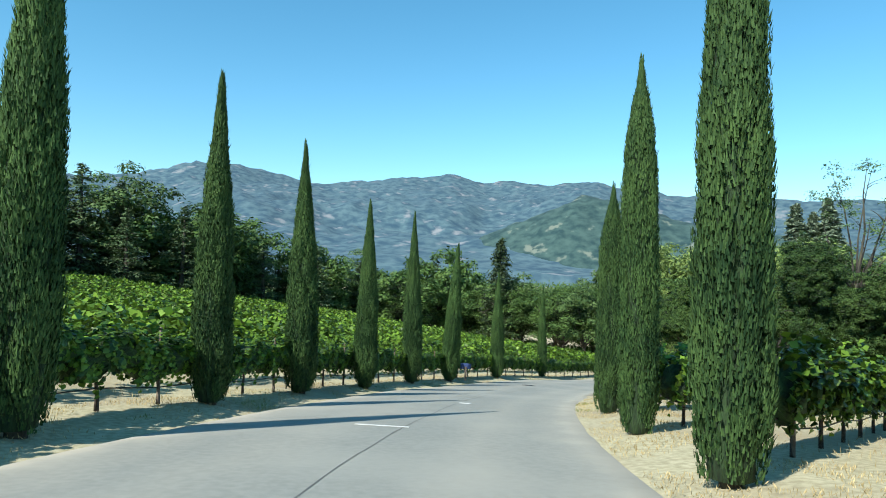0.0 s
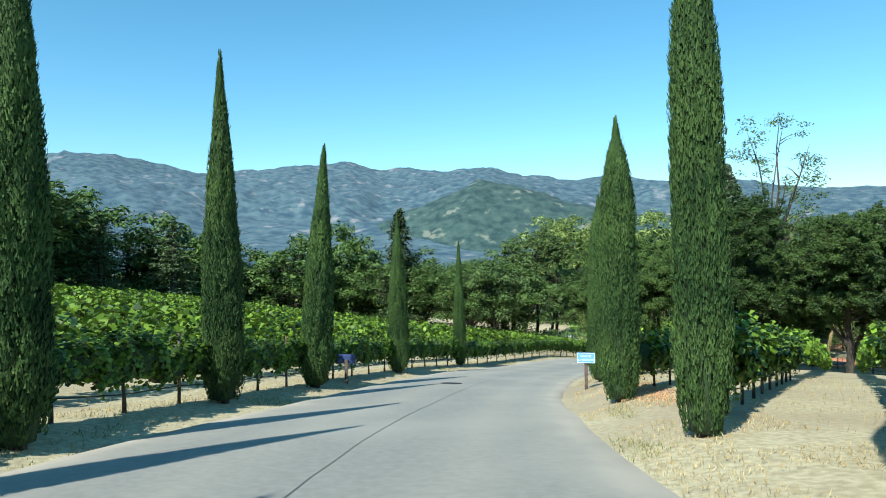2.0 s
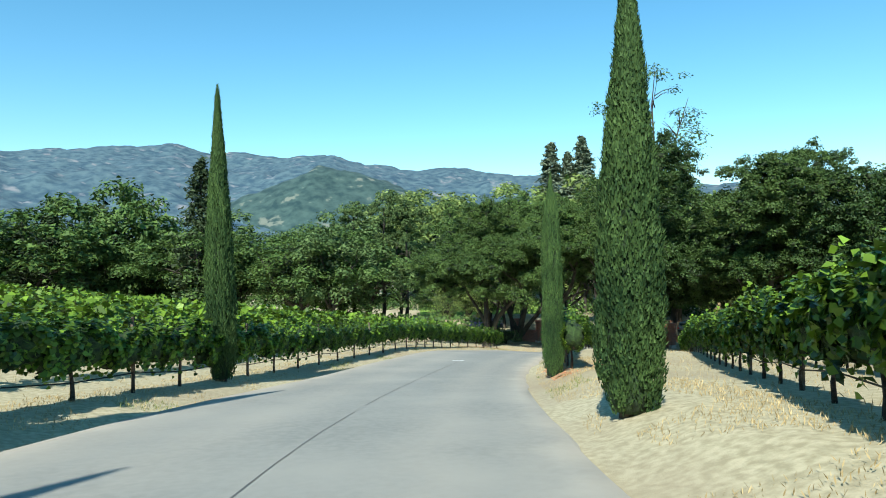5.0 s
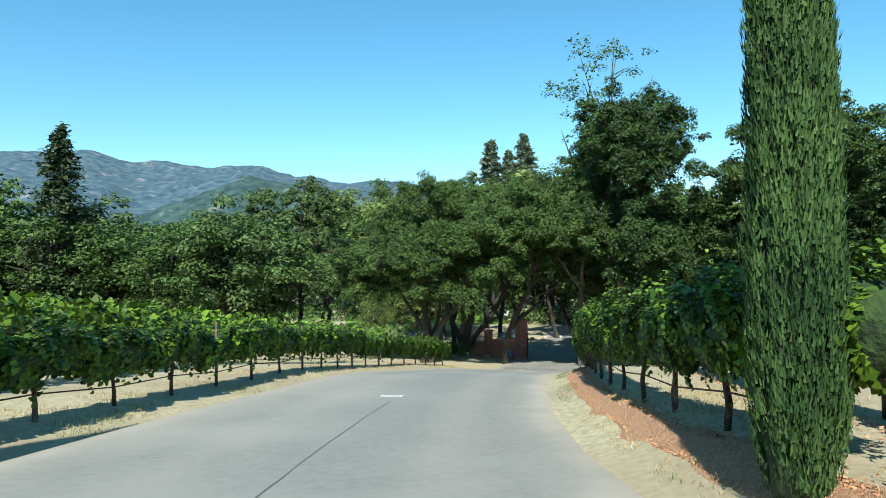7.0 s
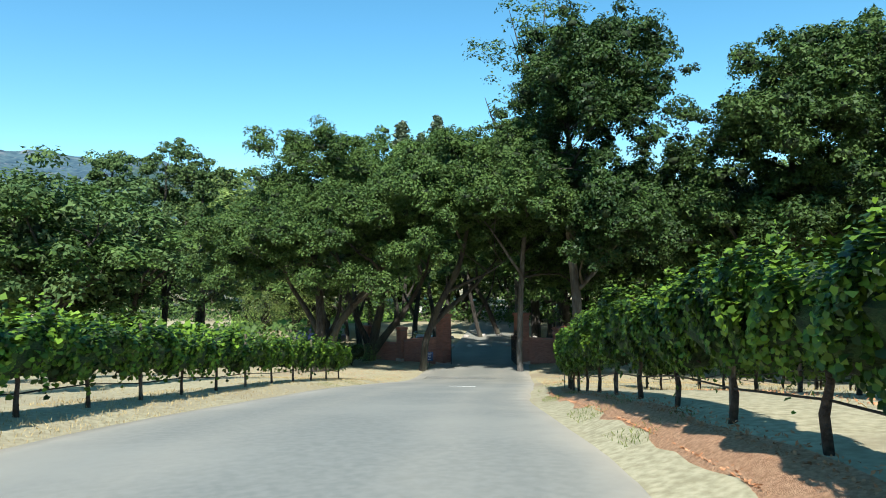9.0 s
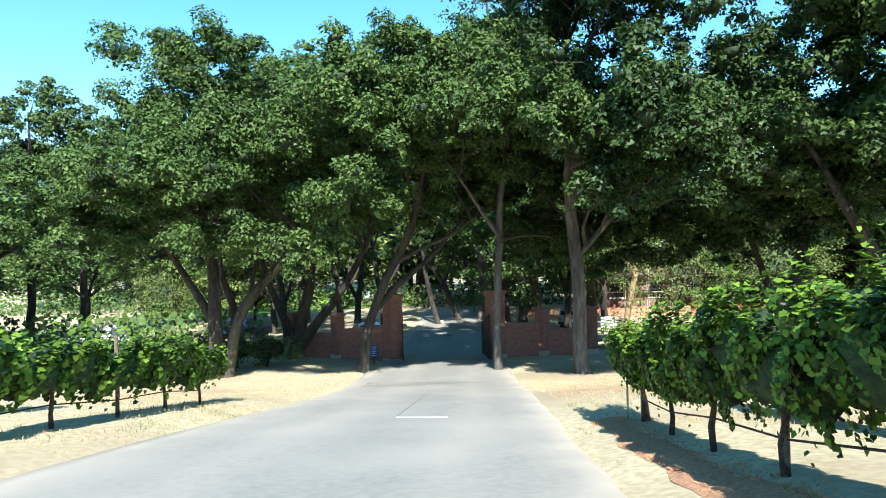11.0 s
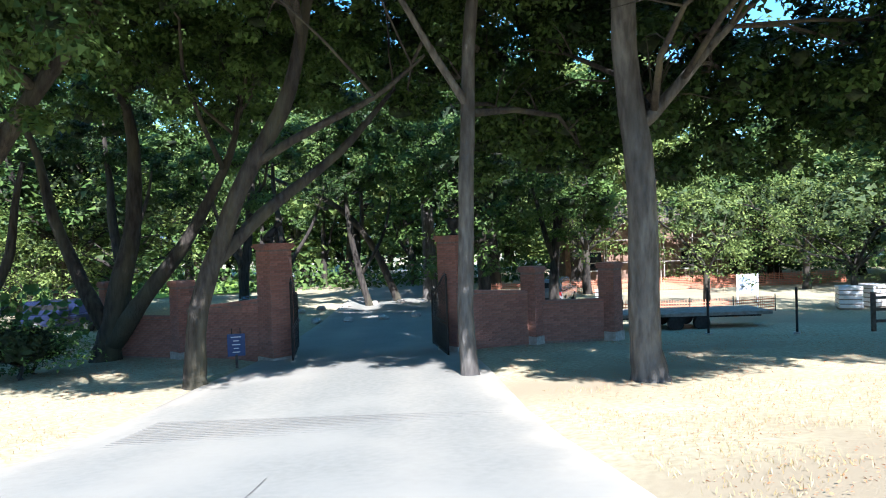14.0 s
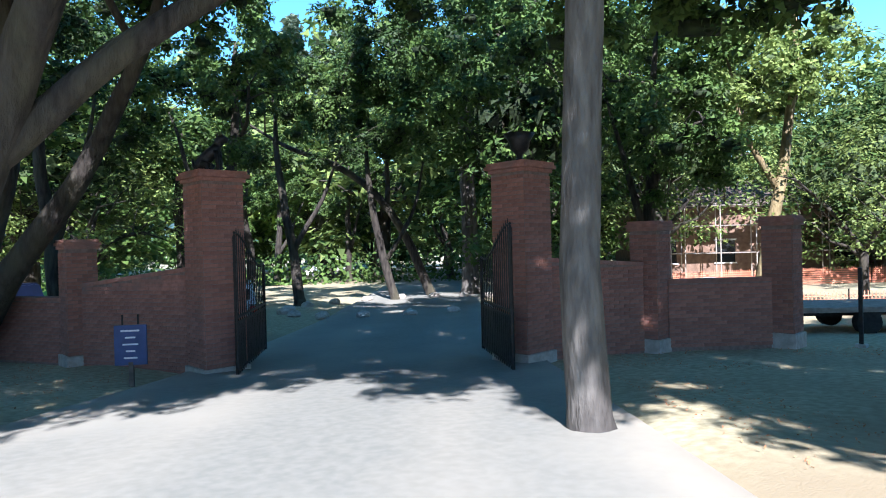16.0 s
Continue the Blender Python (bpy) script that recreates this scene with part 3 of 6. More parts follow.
vine_kinds = [make_vine(31, n=3300, leaf=0.08), make_vine(32, n=3300, leaf=0.08), make_vine(33), make_vine(34), make_vine(35, n=800, leaf=0.19, plain=True), make_vine(36, n=800, leaf=0.19, plain=True)]
vine_used = [False] * 6
vine_count = 0


def put_vine(x, y, ang, scale=1.0, pair=1):
    global vine_count
    k = 2 * pair + vine_count % 2
    flip = 180 if (vine_count // 2) % 2 else 0
    sc = scale * (1 + 0.06 * math.sin(vine_count * 2.7))
    m = pose(x, y, gz(x, y), 0, 0, math.degrees(ang) + flip) @ Matrix.Diagonal((1.0, sc, sc, 1))
    vine_count += 1
    if not vine_used[k]:
        vine_used[k] = True
        vine_kinds[k].matrix_world = m
        return
    again(vine_kinds[k], m)


def trellis(points, every=3):
    """Stakes and wires along a row of vines."""
    t = thing("trellis", "vineyard trellis of thin stakes and wires", "trellis", group="vine trellises")
    for j, (x, y) in enumerate(points):
        if j % every == 0:
            z = gz(x, y)
            v, fs = tube([(x, y, z - 0.3), (x, y, z + 1.0), (x, y, z + 1.5)], [0.035, 0.033, 0.03], 6, 0.05, j)
            child("stake", mesh_from("stake", v, fs, M_STAKE), t)
    for h in (0.38, 0.82):
        pts = [(x, y, gz(x, y) + h - (0.06 if j % 2 else 0) * (h < 0.5)) for j, (x, y) in enumerate(points)]
        if len(pts) > 1:
            v, fs = tube(pts, [0.012 if h < 0.5 else 0.006] * len(pts), 5)
            child("wire" if h > 0.5 else "drip_hose", mesh_from("wire", v, fs, M_WIRE if h > 0.5 else M_IRON), t)


# left front row follows the road
pts = []
for s in np.arange(-4, 90.5, 1.75):
    x, y, a = at_sd(s, 6.5 - 0.5 * math.exp(-((s - 64) / 12) ** 2))
    put_vine(x, y, a, 0.67)
    pts.append((x, y))
trellis(pts)
# right rows run straight; the first starts past the last cypress
ROW_A = math.atan2(0.747, 0.665)
ROW_DIR, ROW_N = np.array((0.665, 0.747)), np.array((0.747, -0.665))
ROW_O = np.array((23.4, 59.0))
END = 18.9
pts = []
for s in np.arange(84.9, 54.9, -1.75):
    x, y, a = at_sd(s, -2.95)
    put_vine(x, y, a, 0.75, 0)
    pts.append((x, y))
trellis(pts)
for n in (2.8, 5.7, 8.5):
    pts = []
    for u in np.arange(END, -70, -1.75):
        p = ROW_O + ROW_DIR * u + ROW_N * n
        s, d = road_sd([p])
        if d[0] > -3.5 or s[0] < S0 + 2:
            continue
        put_vine(p[0], p[1], ROW_A, 0.69, 2 if n > 3 else 1)
        pts.append((p[0], p[1]))
    trellis(pts)


# slanted end stake and a thin marker post where the first row stops
t = thing("end_stake", "slanted dark wooden stake at the end of a vine row", "stake", pose(36.3, 73.0, gz(36.3, 73.0)))
v, fs = tube([(0.08, 0.05, -0.3), (-0.1, 0.02, 0.3), (-0.38, 0.12, 1.35)], [0.04, 0.038, 0.034], 8, 0.06, 3)
child("shaft", mesh_from("shaft", v, fs, M_STAKE), t)
v, fs = tube([(-0.36, 0.11, 1.3), (-0.9, -0.5, 1.0), (-1.4, -1.1, 0.72)], [0.006, 0.006, 0.006], 5)
child("wire", mesh_from("wire", v, fs, M_WIRE), t)
t = thing("marker_post", "thin pale metal marker post on the verge", "post", pose(36.5, 73.55, gz(36.5, 73.55)))
part("shaft", boxes((-0.018, 0.018, -0.012, 0.012, -0.3, 0.85), bevel=0.004), M_WIRE, t)
part("cap", boxes((-0.022, 0.022, -0.016, 0.016, 0.845, 0.9), bevel=0.006), M_LETTER, t)


# road ends of the rows behind the cypresses
ROW_END = {}
for n in (11.2, 14.0, 16.8, 19.6, 22.4):
    pts = []
    for u in np.arange(-64, END, 1.75):
        p = ROW_O + ROW_DIR * u + ROW_N * n
        s, d = road_sd([p])
        if d[0] > -3.5 or s[0] < S0 + 2:
            continue
        if len(pts) == 9:
            ROW_END[n] = u
            break
        put_vine(p[0], p[1], ROW_A, 0.69, 2)
        pts.append((p[0], p[1]))
    if pts:
        trellis(pts)


# rows further back: one mass of leaves each side
def far_rows(name, label, lines, size, per_m, seed):
    g = np.random.default_rng(seed)
    vs, fs, off = [], [], 0
    for pts in lines:
        p = np.array(pts)
        seg = np.linalg.norm(np.diff(p, axis=0), axis=1)
        L = np.concatenate([[0], np.cumsum(seg)])
        n = int(L[-1] * per_m)
        u = g.uniform(0, L[-1], n)
        x, y = np.interp(u, L, p[:, 0]), np.interp(u, L, p[:, 1])
        zb = np.interp(u, L, ground_z(p))
        q = g.beta(1.9, 1.1, n)
        half = 0.5 * np.sqrt(np.clip(1 - ((q - 0.6) / 0.62) ** 2, 0.05, 1))
        b = g.uniform(-1, 1, n) * half
        dx, dy = np.interp(u + 0.5, L, p[:, 0]) - x, np.interp(u + 0.5, L, p[:, 1]) - y
        l = np.hypot(dx, dy) + 1e-6
        top = 1.75 + 0.16 * np.sin(u * 2.3) + 0.12 * np.sin(u * 5.9)
        c = np.c_[x - dy / l * b, y + dx / l * b, zb + 0.65 + (top - 0.65) * q]
        w = np.c_[-dy / l * b, dx / l * b, 0.35 + 0.6 * q]
        v, f = leaves(c, w, size, 0.9, 0.3, g)
        vs.append(v)
        fs.append(f + off)
        off += len(v)
    return tagged(new(name, mesh_from(name, np.vstack(vs), np.vstack(fs), M_VINE)), label, "vineyard", kind="stuff")


lines = []
for k in range(1, 18):
    lines.append([at_sd(s, 6.5 + 2.9 * k)[:2] for s in np.arange(-8 - 2 * k, 88 - k * 0.4, 3.0)])
far_rows("vineyard_slope", "green vineyard rows climbing a slope", lines, 0.28, 66, 51)
lines = []
for k in range(8):
    n = 11.2 + 2.8 * k
    line = [tuple(ROW_O + ROW_DIR * u + ROW_N * n) for u in np.arange(ROW_END.get(round(n, 1), -74.0), END, 3.0)]
    lines.append([p for p in line if road_sd([p])[1][0] < -4.5 and road_sd([p])[0][0] > S0 + 3])
far_rows("vineyard_block", "green vineyard rows on level ground", lines, 0.26, 100, 52)


# ---- trees ----
def crown_clumps(centres, radii, per, size, g, flat=0.8, width=0.7, shell=0.72):
    """Puffs of leaves round the clump centres."""
    cs, ws = [], []
    for c, r in zip(centres, radii):
        n = int(2 * per * (r / 1.2) ** 2)
        d = g.normal(0, 1, (n, 3))
        d /= np.linalg.norm(d, axis=1)[:, None]
        d[:, 2] = np.where(d[:, 2] < -0.3, -d[:, 2], d[:, 2])
        q = g.uniform(shell, 1.0, n)
        q[: n // 4] = g.uniform(0.3, shell, n // 4)
        rr = r * q[:, None] * (1 + 0.16 * np.sin(5 * d[:, :1] + 4 * d[:, 1:2] + c[0]) + 0.10 * np.sin(11 * d[:, 1:2] + 9 * d[:, 2:] + c[1]))
        cs.append(np.array(c) + d * rr * np.array((1, 1, flat)))
        ws.append(d + np.array((0, 0, 0.6)))
    return small_leaves(np.vstack(cs), np.vstack(ws), size, width, g)


def crown_heart(ctr, reach, count, size, g):
    """Large sprays deep inside the crown; their darkened colour stands for the shade there."""
    d = g.normal(0, 1, (count, 3))
    d /= np.linalg.norm(d, axis=1)[:, None]
    c = np.array(ctr) + d * g.uniform(0, 1, (count, 1)) ** 0.5 * np.array(reach)
    return small_leaves(c, d, size, 0.9, g)


def make_oak(name, label, height, spread, trunk_h, seed, leaf=M_OAK, clumps=60, per=330, size=0.20, lean=(0, 0), limbs=6, base_r=0.34, low=0.30, clump_r=(0.9, 1.8), fork=0.75, core=None, heart=260, waist=0.36, shift=(0, 0)):
    """A tree with a forked, leaning trunk and a crown of leaf clumps."""
    g = np.random.default_rng(seed)
    t = thing(name, label, "tree")
    top = Vector((lean[0], lean[1], trunk_h))
    v, fs = tube([(0, 0, -0.4), (0, 0, 0.05), top * 0.3 + Vector((g.uniform(-.12, .12), g.uniform(-.12, .12), 0)), top * 0.7, top],
                 [base_r * 1.7, base_r * 1.25, base_r, base_r * 0.88, base_r * 0.8], 10, 0.07, seed)
    child("trunk", mesh_from("trunk", v, fs, M_BARK, True), t)
    ctr = Vector((lean[0] * 1.3 + shift[0], lean[1] * 1.3 + shift[1], height * (low + waist * (1 - low))))
    cs, rs = [], []
    k = 0
    while len(cs) < clumps and k < 4000:
        k += 1
        d = Vector(g.normal(0, 1, 3)).normalized()
        if d.z < 0 and g.uniform() < 0.55:
            continue
        f = g.uniform(0.78, 1.0) if len(cs) % 4 else g.uniform(0.3, 0.78)
        uneven = (1 + 0.32 * max(d.z, 0)) * (1 + 0.22 * math.sin(3 * math.atan2(d.y, d.x) + seed) + 0.12 * math.sin(5 * d.z + seed))
        c = ctr + Vector((d.x * spread * f * uneven, d.y * spread * f * uneven, d.z * ((height - ctr.z) if d.z > 0 else (ctr.z - height * low) * 1.25) * f))
        r = g.uniform(*clump_r)
        if c.z < height * low or d.z < -0.85:
            continue
        cs.append(tuple(c))
        rs.append(r)
    for j in range(limbs):
        a = 2 * math.pi * j / limbs + g.uniform(-0.4, 0.4)
        tgt = Vector(cs[int(g.integers(len(cs)))]) if j % 2 else ctr + Vector((math.cos(a) * spread * 0.75, math.sin(a) * spread * 0.75, g.uniform(-0.1, 0.25) * height))
        start = top * g.uniform(fork, 1.0)
        mid = start.lerp(tgt, 0.45) + Vector((g.uniform(-.5, .5), g.uniform(-.5, .5), g.uniform(-0.2, 0.9)))
        pl = [start, start.lerp(mid, 0.5) + Vector((0, 0, 0.15)), mid, mid.lerp(tgt, 0.5) + Vector((g.uniform(-.3, .3), g.uniform(-.3, .3), 0.2)), tgt]
        r0 = base_r * g.uniform(0.42, 0.62)
        segs = [tube([tuple(p) for p in pl], [r0, r0 * 0.85, r0 * 0.62, r0 * 0.4, r0 * 0.12], 7, 0.08, seed + j)]
        for q in range(3):
            b0 = mid.lerp(tgt, g.uniform(0, 0.7))
            b1 = b0 + Vector((g.uniform(-1.8, 1.8), g.uniform(-1.8, 1.8), g.uniform(0.2, 1.8)))
            segs.append(tube([tuple(b0), tuple(b0.lerp(b1, 0.5) + Vector((0, 0, 0.2))), tuple(b1)], [r0 * 0.35, r0 * 0.22, r0 * 0.06], 5, 0.05, seed + q))
        v, fs = join(segs)
        child("limb", mesh_from("limb", v, fs, M_BARK, True), t)
    lv, lf = crown_clumps(cs, rs, per, size * 0.78, g)
    me = mesh_from("crown", lv, lf, leaf)
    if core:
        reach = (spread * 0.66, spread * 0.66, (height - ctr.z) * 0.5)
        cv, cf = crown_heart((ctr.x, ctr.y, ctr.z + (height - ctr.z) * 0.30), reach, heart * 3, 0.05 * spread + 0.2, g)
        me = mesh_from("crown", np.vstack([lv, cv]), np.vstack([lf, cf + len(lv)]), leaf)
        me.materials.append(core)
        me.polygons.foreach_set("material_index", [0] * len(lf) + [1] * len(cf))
    child("crown", me, t)
    return t


def grown_oak(label, x, y, stems, masses, seed, leaf=M_OAK, size=0.14, per=235, clump=(0.5, 0.95), name="oak", core=None, limb_every=13, bark=None):
    """An oak drawn from its own stems (right, ahead, height, radius) and the leafy masses of its crown (place, reach, clumps)."""
    g = np.random.default_rng(seed)
    z0 = gz(x, y)
    bark = bark or M_BARK
    t = tagged(thing(name, label, "tree", pose(x, y, z0)), group="trees round the gate")
    forks = []
    for k, stem in enumerate(stems):
        p = dense(np.array([(0.69 * a + 0.72 * b, -0.72 * a + 0.69 * b, h, r) for a, b, h, r in stem]), 4)
        wob = np.c_[np.sin(p[:, 2] * 1.7 + seed + k), np.cos(p[:, 2] * 1.3 + seed)] * 0.05
        p[1:, :2] += wob[1:]
        v, fs = tube([tuple(q[:3]) for q in p], list(p[:, 3]), 11, 0.07, seed + k)
        child("trunk" if k == 0 else "stem", mesh_from("stem", v, fs, bark, True), t)
        forks += [(Vector(q[:3]), q[3]) for q in p if q[2] > 0.42 * p[:, 2].max()]
    cs, rs, limbs = [], [], []
    for mx, my, mz, rx, ry, rz, n in masses:
        ctr, mine, tries = Vector((mx - x, my - y, mz - z0)), [], 0
        while len(mine) < n and tries < 6000:
            tries += 1
            d = Vector(g.normal(0, 1, 3)).normalized()
            if d.z < -0.25 and g.uniform() < 0.6:
                continue
            f = g.uniform(0.72, 1.0) if len(mine) % 5 else g.uniform(0.15, 0.7)
            f *= 1 + 0.16 * math.sin(3 * math.atan2(d.y, d.x) + seed) + 0.1 * math.sin(5 * d.z + seed)
            mine.append(ctr + Vector((d.x * rx * f, d.y * ry * f, d.z * rz * f)))
            rs.append(g.uniform(*clump) * (1.0 if min(rx, ry) > 1.6 else 0.75))
        cs += [tuple(c) for c in mine]
        for k in range(max(1, n // limb_every)):
            tgt = mine[int(g.integers(len(mine)))]
            low = [q for q in forks if q[0].z < tgt.z + 0.5] or forks
            start, r0 = min(low, key=lambda q: (q[0] - tgt).length + g.uniform(0, 2.5))
            limbs.append((start, tgt, min(r0 * 0.62, 0.16)))
    for k, (start, tgt, r0) in enumerate(limbs):
        mid = start.lerp(tgt, 0.5) + Vector((g.uniform(-.5, .5), g.uniform(-.5, .5), g.uniform(-0.3, 0.7)))
        pl = [start, start.lerp(mid, 0.5) + Vector((g.uniform(-.2, .2), g.uniform(-.2, .2), 0.1)), mid, mid.lerp(tgt, 0.5) + Vector((g.uniform(-.3, .3), g.uniform(-.3, .3), 0.15)), tgt]
        segs = [tube([tuple(p) for p in pl], [r0, r0 * 0.8, r0 * 0.6, r0 * 0.4, r0 * 0.12], 7, 0.08, seed + k)]
        for q in range(5):
            b0 = start.lerp(mid, g.uniform(0.5, 1)) if q < 2 else mid.lerp(tgt, g.uniform(0, 0.9))
            b1 = b0 + Vector((g.uniform(-1.5, 1.5), g.uniform(-1.5, 1.5), g.uniform(-0.3, 1.3)))
            segs.append(tube([tuple(b0), tuple(b0.lerp(b1, 0.5) + Vector((0, 0, 0.15))), tuple(b1)], [r0 * 0.32, r0 * 0.2, r0 * 0.05], 5, 0.05, seed + q))
        v, fs = join(segs)
        child("limb", mesh_from("limb", v, fs, M_BARK, True), t)
    lv, lf = spray_clumps(cs, rs, per, size, g)
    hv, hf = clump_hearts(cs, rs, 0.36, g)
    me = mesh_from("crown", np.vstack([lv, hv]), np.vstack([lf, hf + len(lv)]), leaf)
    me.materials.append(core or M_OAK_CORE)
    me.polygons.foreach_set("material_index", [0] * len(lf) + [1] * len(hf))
    child("crown", me, t)
    return t


BALL = bmesh.new()
bmesh.ops.create_icosphere(BALL, subdivisions=1, radius=1.0)
BALL_V, BALL_F = np.array([tuple(v.co) for v in BALL.verts]), np.array([[v.index for v in f.verts] for f in BALL.faces])
BALL.free()


def spray_clumps(centres, radii, per, size, g):
    """Each clump is a handful of flattened leafy sprays."""
    cs, ws = [], []
    for c, r in zip(centres, radii):
        for k in range(6):
            o = g.normal(0, 1, 3)
            o *= g.uniform(0.35, 0.9) * r / np.linalg.norm(o) * np.array((1, 1, 0.85))
            n = int(per * 0.34 * (r / 0.75) ** 2 * g.uniform(0.6, 1.3))
            d = g.normal(0, 1, (n, 3))
            d /= np.linalg.norm(d, axis=1)[:, None]
            d[:, 2] = np.where(d[:, 2] < -0.4, -d[:, 2], d[:, 2])
            q = g.uniform(0.35, 1.0, (n, 1)) ** 0.6 * r * g.uniform(0.5, 0.75)
            cs.append(np.array(c) + o + d * q * np.array((1.05, 1.05, 0.9)))
            ws.append(d + np.array((0, 0, 0.3)))
    return small_leaves(np.vstack(cs), np.vstack(ws), size, 0.75, g)


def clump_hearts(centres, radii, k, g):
    """The dense, ragged inside of each leaf clump; its shade is in the dark colour."""
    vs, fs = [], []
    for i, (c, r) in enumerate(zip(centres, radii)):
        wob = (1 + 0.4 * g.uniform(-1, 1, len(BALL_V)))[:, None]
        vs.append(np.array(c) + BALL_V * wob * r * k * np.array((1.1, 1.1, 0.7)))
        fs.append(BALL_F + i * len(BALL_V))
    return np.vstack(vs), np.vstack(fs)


def make_pine(name, label, height, radius, seed, leaf=M_PINE, tiers=26, size=0.5, dense_=23):
    g = np.random.default_rng(seed)
    t = thing(name, label, "conifer")
    v, fs = tube([(0, 0, -0.5), (0.1, 0, height * 0.3), (0, 0.1, height * 0.7), (0, 0, height)], [0.38, 0.28, 0.16, 0.03], 8, 0.05, seed)
    child("trunk", mesh_from("trunk", v, fs, M_BARK, True), t)
    cs, ws, segs = [], [], []
    for i in range(tiers):
        u = 0.14 + 0.86 * i / tiers
        r = radius * (1 - u) ** 0.75 * g.uniform(0.65, 1.1) + 0.25
        for k in range(5):
            a = g.uniform(0, 2 * math.pi)
            rr = r * g.uniform(0.6, 1.1)
            z = u * height + g.uniform(-0.3, 0.3)
            if i % 2 == 0 and k < 3:
                segs.append(tube([(0, 0, z - 0.2), (math.cos(a) * rr * 0.6, math.sin(a) * rr * 0.6, z), (math.cos(a) * rr, math.sin(a) * rr, z - 0.1)], [0.06, 0.04, 0.01], 4))
            n = int(dense_ * (0.4 + rr / radius))
            f = g.uniform(0.15, 1.0, n) ** 0.7
            w = g.normal(0, 0.22 * rr * 0.6 + 0.08, (n, 2))
            cs.append(np.c_[math.cos(a) * rr * f + w[:, 0], math.sin(a) * rr * f + w[:, 1], z - 0.25 * f * f + g.normal(0, 0.16, n)])
            ws.append(np.c_[np.full(n, math.cos(a) * 0.8), np.full(n, math.sin(a) * 0.8), g.uniform(-0.1, 0.7, n)])
    c, w = np.vstack(cs), np.vstack(ws)
    bv, bf = leaves(c, np.c_[w[:, 0] * 0.3, w[:, 1] * 0.3, np.ones(len(w)) * 0.8], size, 0.45, 0.2, g)
    child("crown", mesh_from("crown", bv, bf, leaf), t)
    v, fs = join(segs)
    tagged(child("branchwork", mesh_from("branchwork", v, fs, M_BARK), t), kind="stuff")
    return t


class Kind:
    """A tree built once and then copied."""

    def __init__(self, ob, height):
        self.ob, self.height, self.used = ob, height, False

    def put(self, x, y, height, turn=0.0, wide=1.0, label="", group=""):
        k = height / self.height
        m = pose(x, y, gz(x, y) - 0.05, 0, 0, turn) @ Matrix.Diagonal((k * wide, k * wide, k, 1))
        if not self.used:
            self.used = True
            self.ob.matrix_world = m
            ob = self.ob
        else:
            ob = copy_thing(self.ob, m)
        return tagged(ob, label=label, group=group)


OAK_LABEL = "evergreen oak with dark leaning stems and dense crown"
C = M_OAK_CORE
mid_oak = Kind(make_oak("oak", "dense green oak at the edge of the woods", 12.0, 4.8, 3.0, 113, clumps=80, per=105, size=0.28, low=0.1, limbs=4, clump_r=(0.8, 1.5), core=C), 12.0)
# the far woods' sunlight is put into this lighter leaf colour
far_pale = Kind(make_oak("tree", "sunlit light green tree beyond the park", 11.0, 4.6, 2.6, 114, leaf=M_OAK_LIGHT, clumps=60, per=52, size=0.42, low=0.06, limbs=4, clump_r=(0.8, 1.5), core=M_PALE_CORE, heart=90), 11.0)
far_oak = Kind(make_oak("oak", "dense dark green oak among distant woods", 12.0, 4.6, 3.0, 106, clumps=64, per=38, size=0.54, low=0.06, limbs=3, clump_r=(0.8, 1.6), core=C, heart=90), 12.0)
far_oak2 = Kind(make_oak("oak", "pale grey-green tree among distant woods", 13.0, 4.2, 3.0, 107, leaf=M_GREY_TREE, core=M_PALE_CORE, heart=90, clumps=46, per=52, size=0.44, low=0.08, limbs=6, clump_r=(0.8, 1.5)), 13.0)
pale = Kind(make_oak("tree", "young light green tree in sunlight", 8.0, 3.2, 2.2, 108, leaf=M_OAK_LIGHT, clumps=84, per=120, size=0.16, low=0.14, base_r=0.17, clump_r=(0.45, 0.85), core=M_PALE_CORE, heart=60), 8.0)
bare = Kind(make_oak("tree", "tall thin-leaved grey tree above the oaks", 30.0, 5.5, 13.0, 109, leaf=M_GREY_TREE, clumps=64, per=40, size=0.32, low=0.42, base_r=0.30, limbs=14, clump_r=(0.6, 1.4)), 30.0)
pine = Kind(make_pine("pine", "dark green pine with ragged crown", 18.0, 3.8, 110, tiers=30, size=0.44), 18.0)
fir = Kind(make_pine("redwood", "tall pointed redwood on the skyline", 30.0, 5.2, 111, leaf=M_REDWOOD, tiers=56, size=0.7, dense_=52), 30.0)
lone_pine = Kind(make_pine("pine", "tall full pine standing alone over the vineyard", 18.0, 3.6, 118, tiers=40, size=0.42, dense_=46), 18.0)

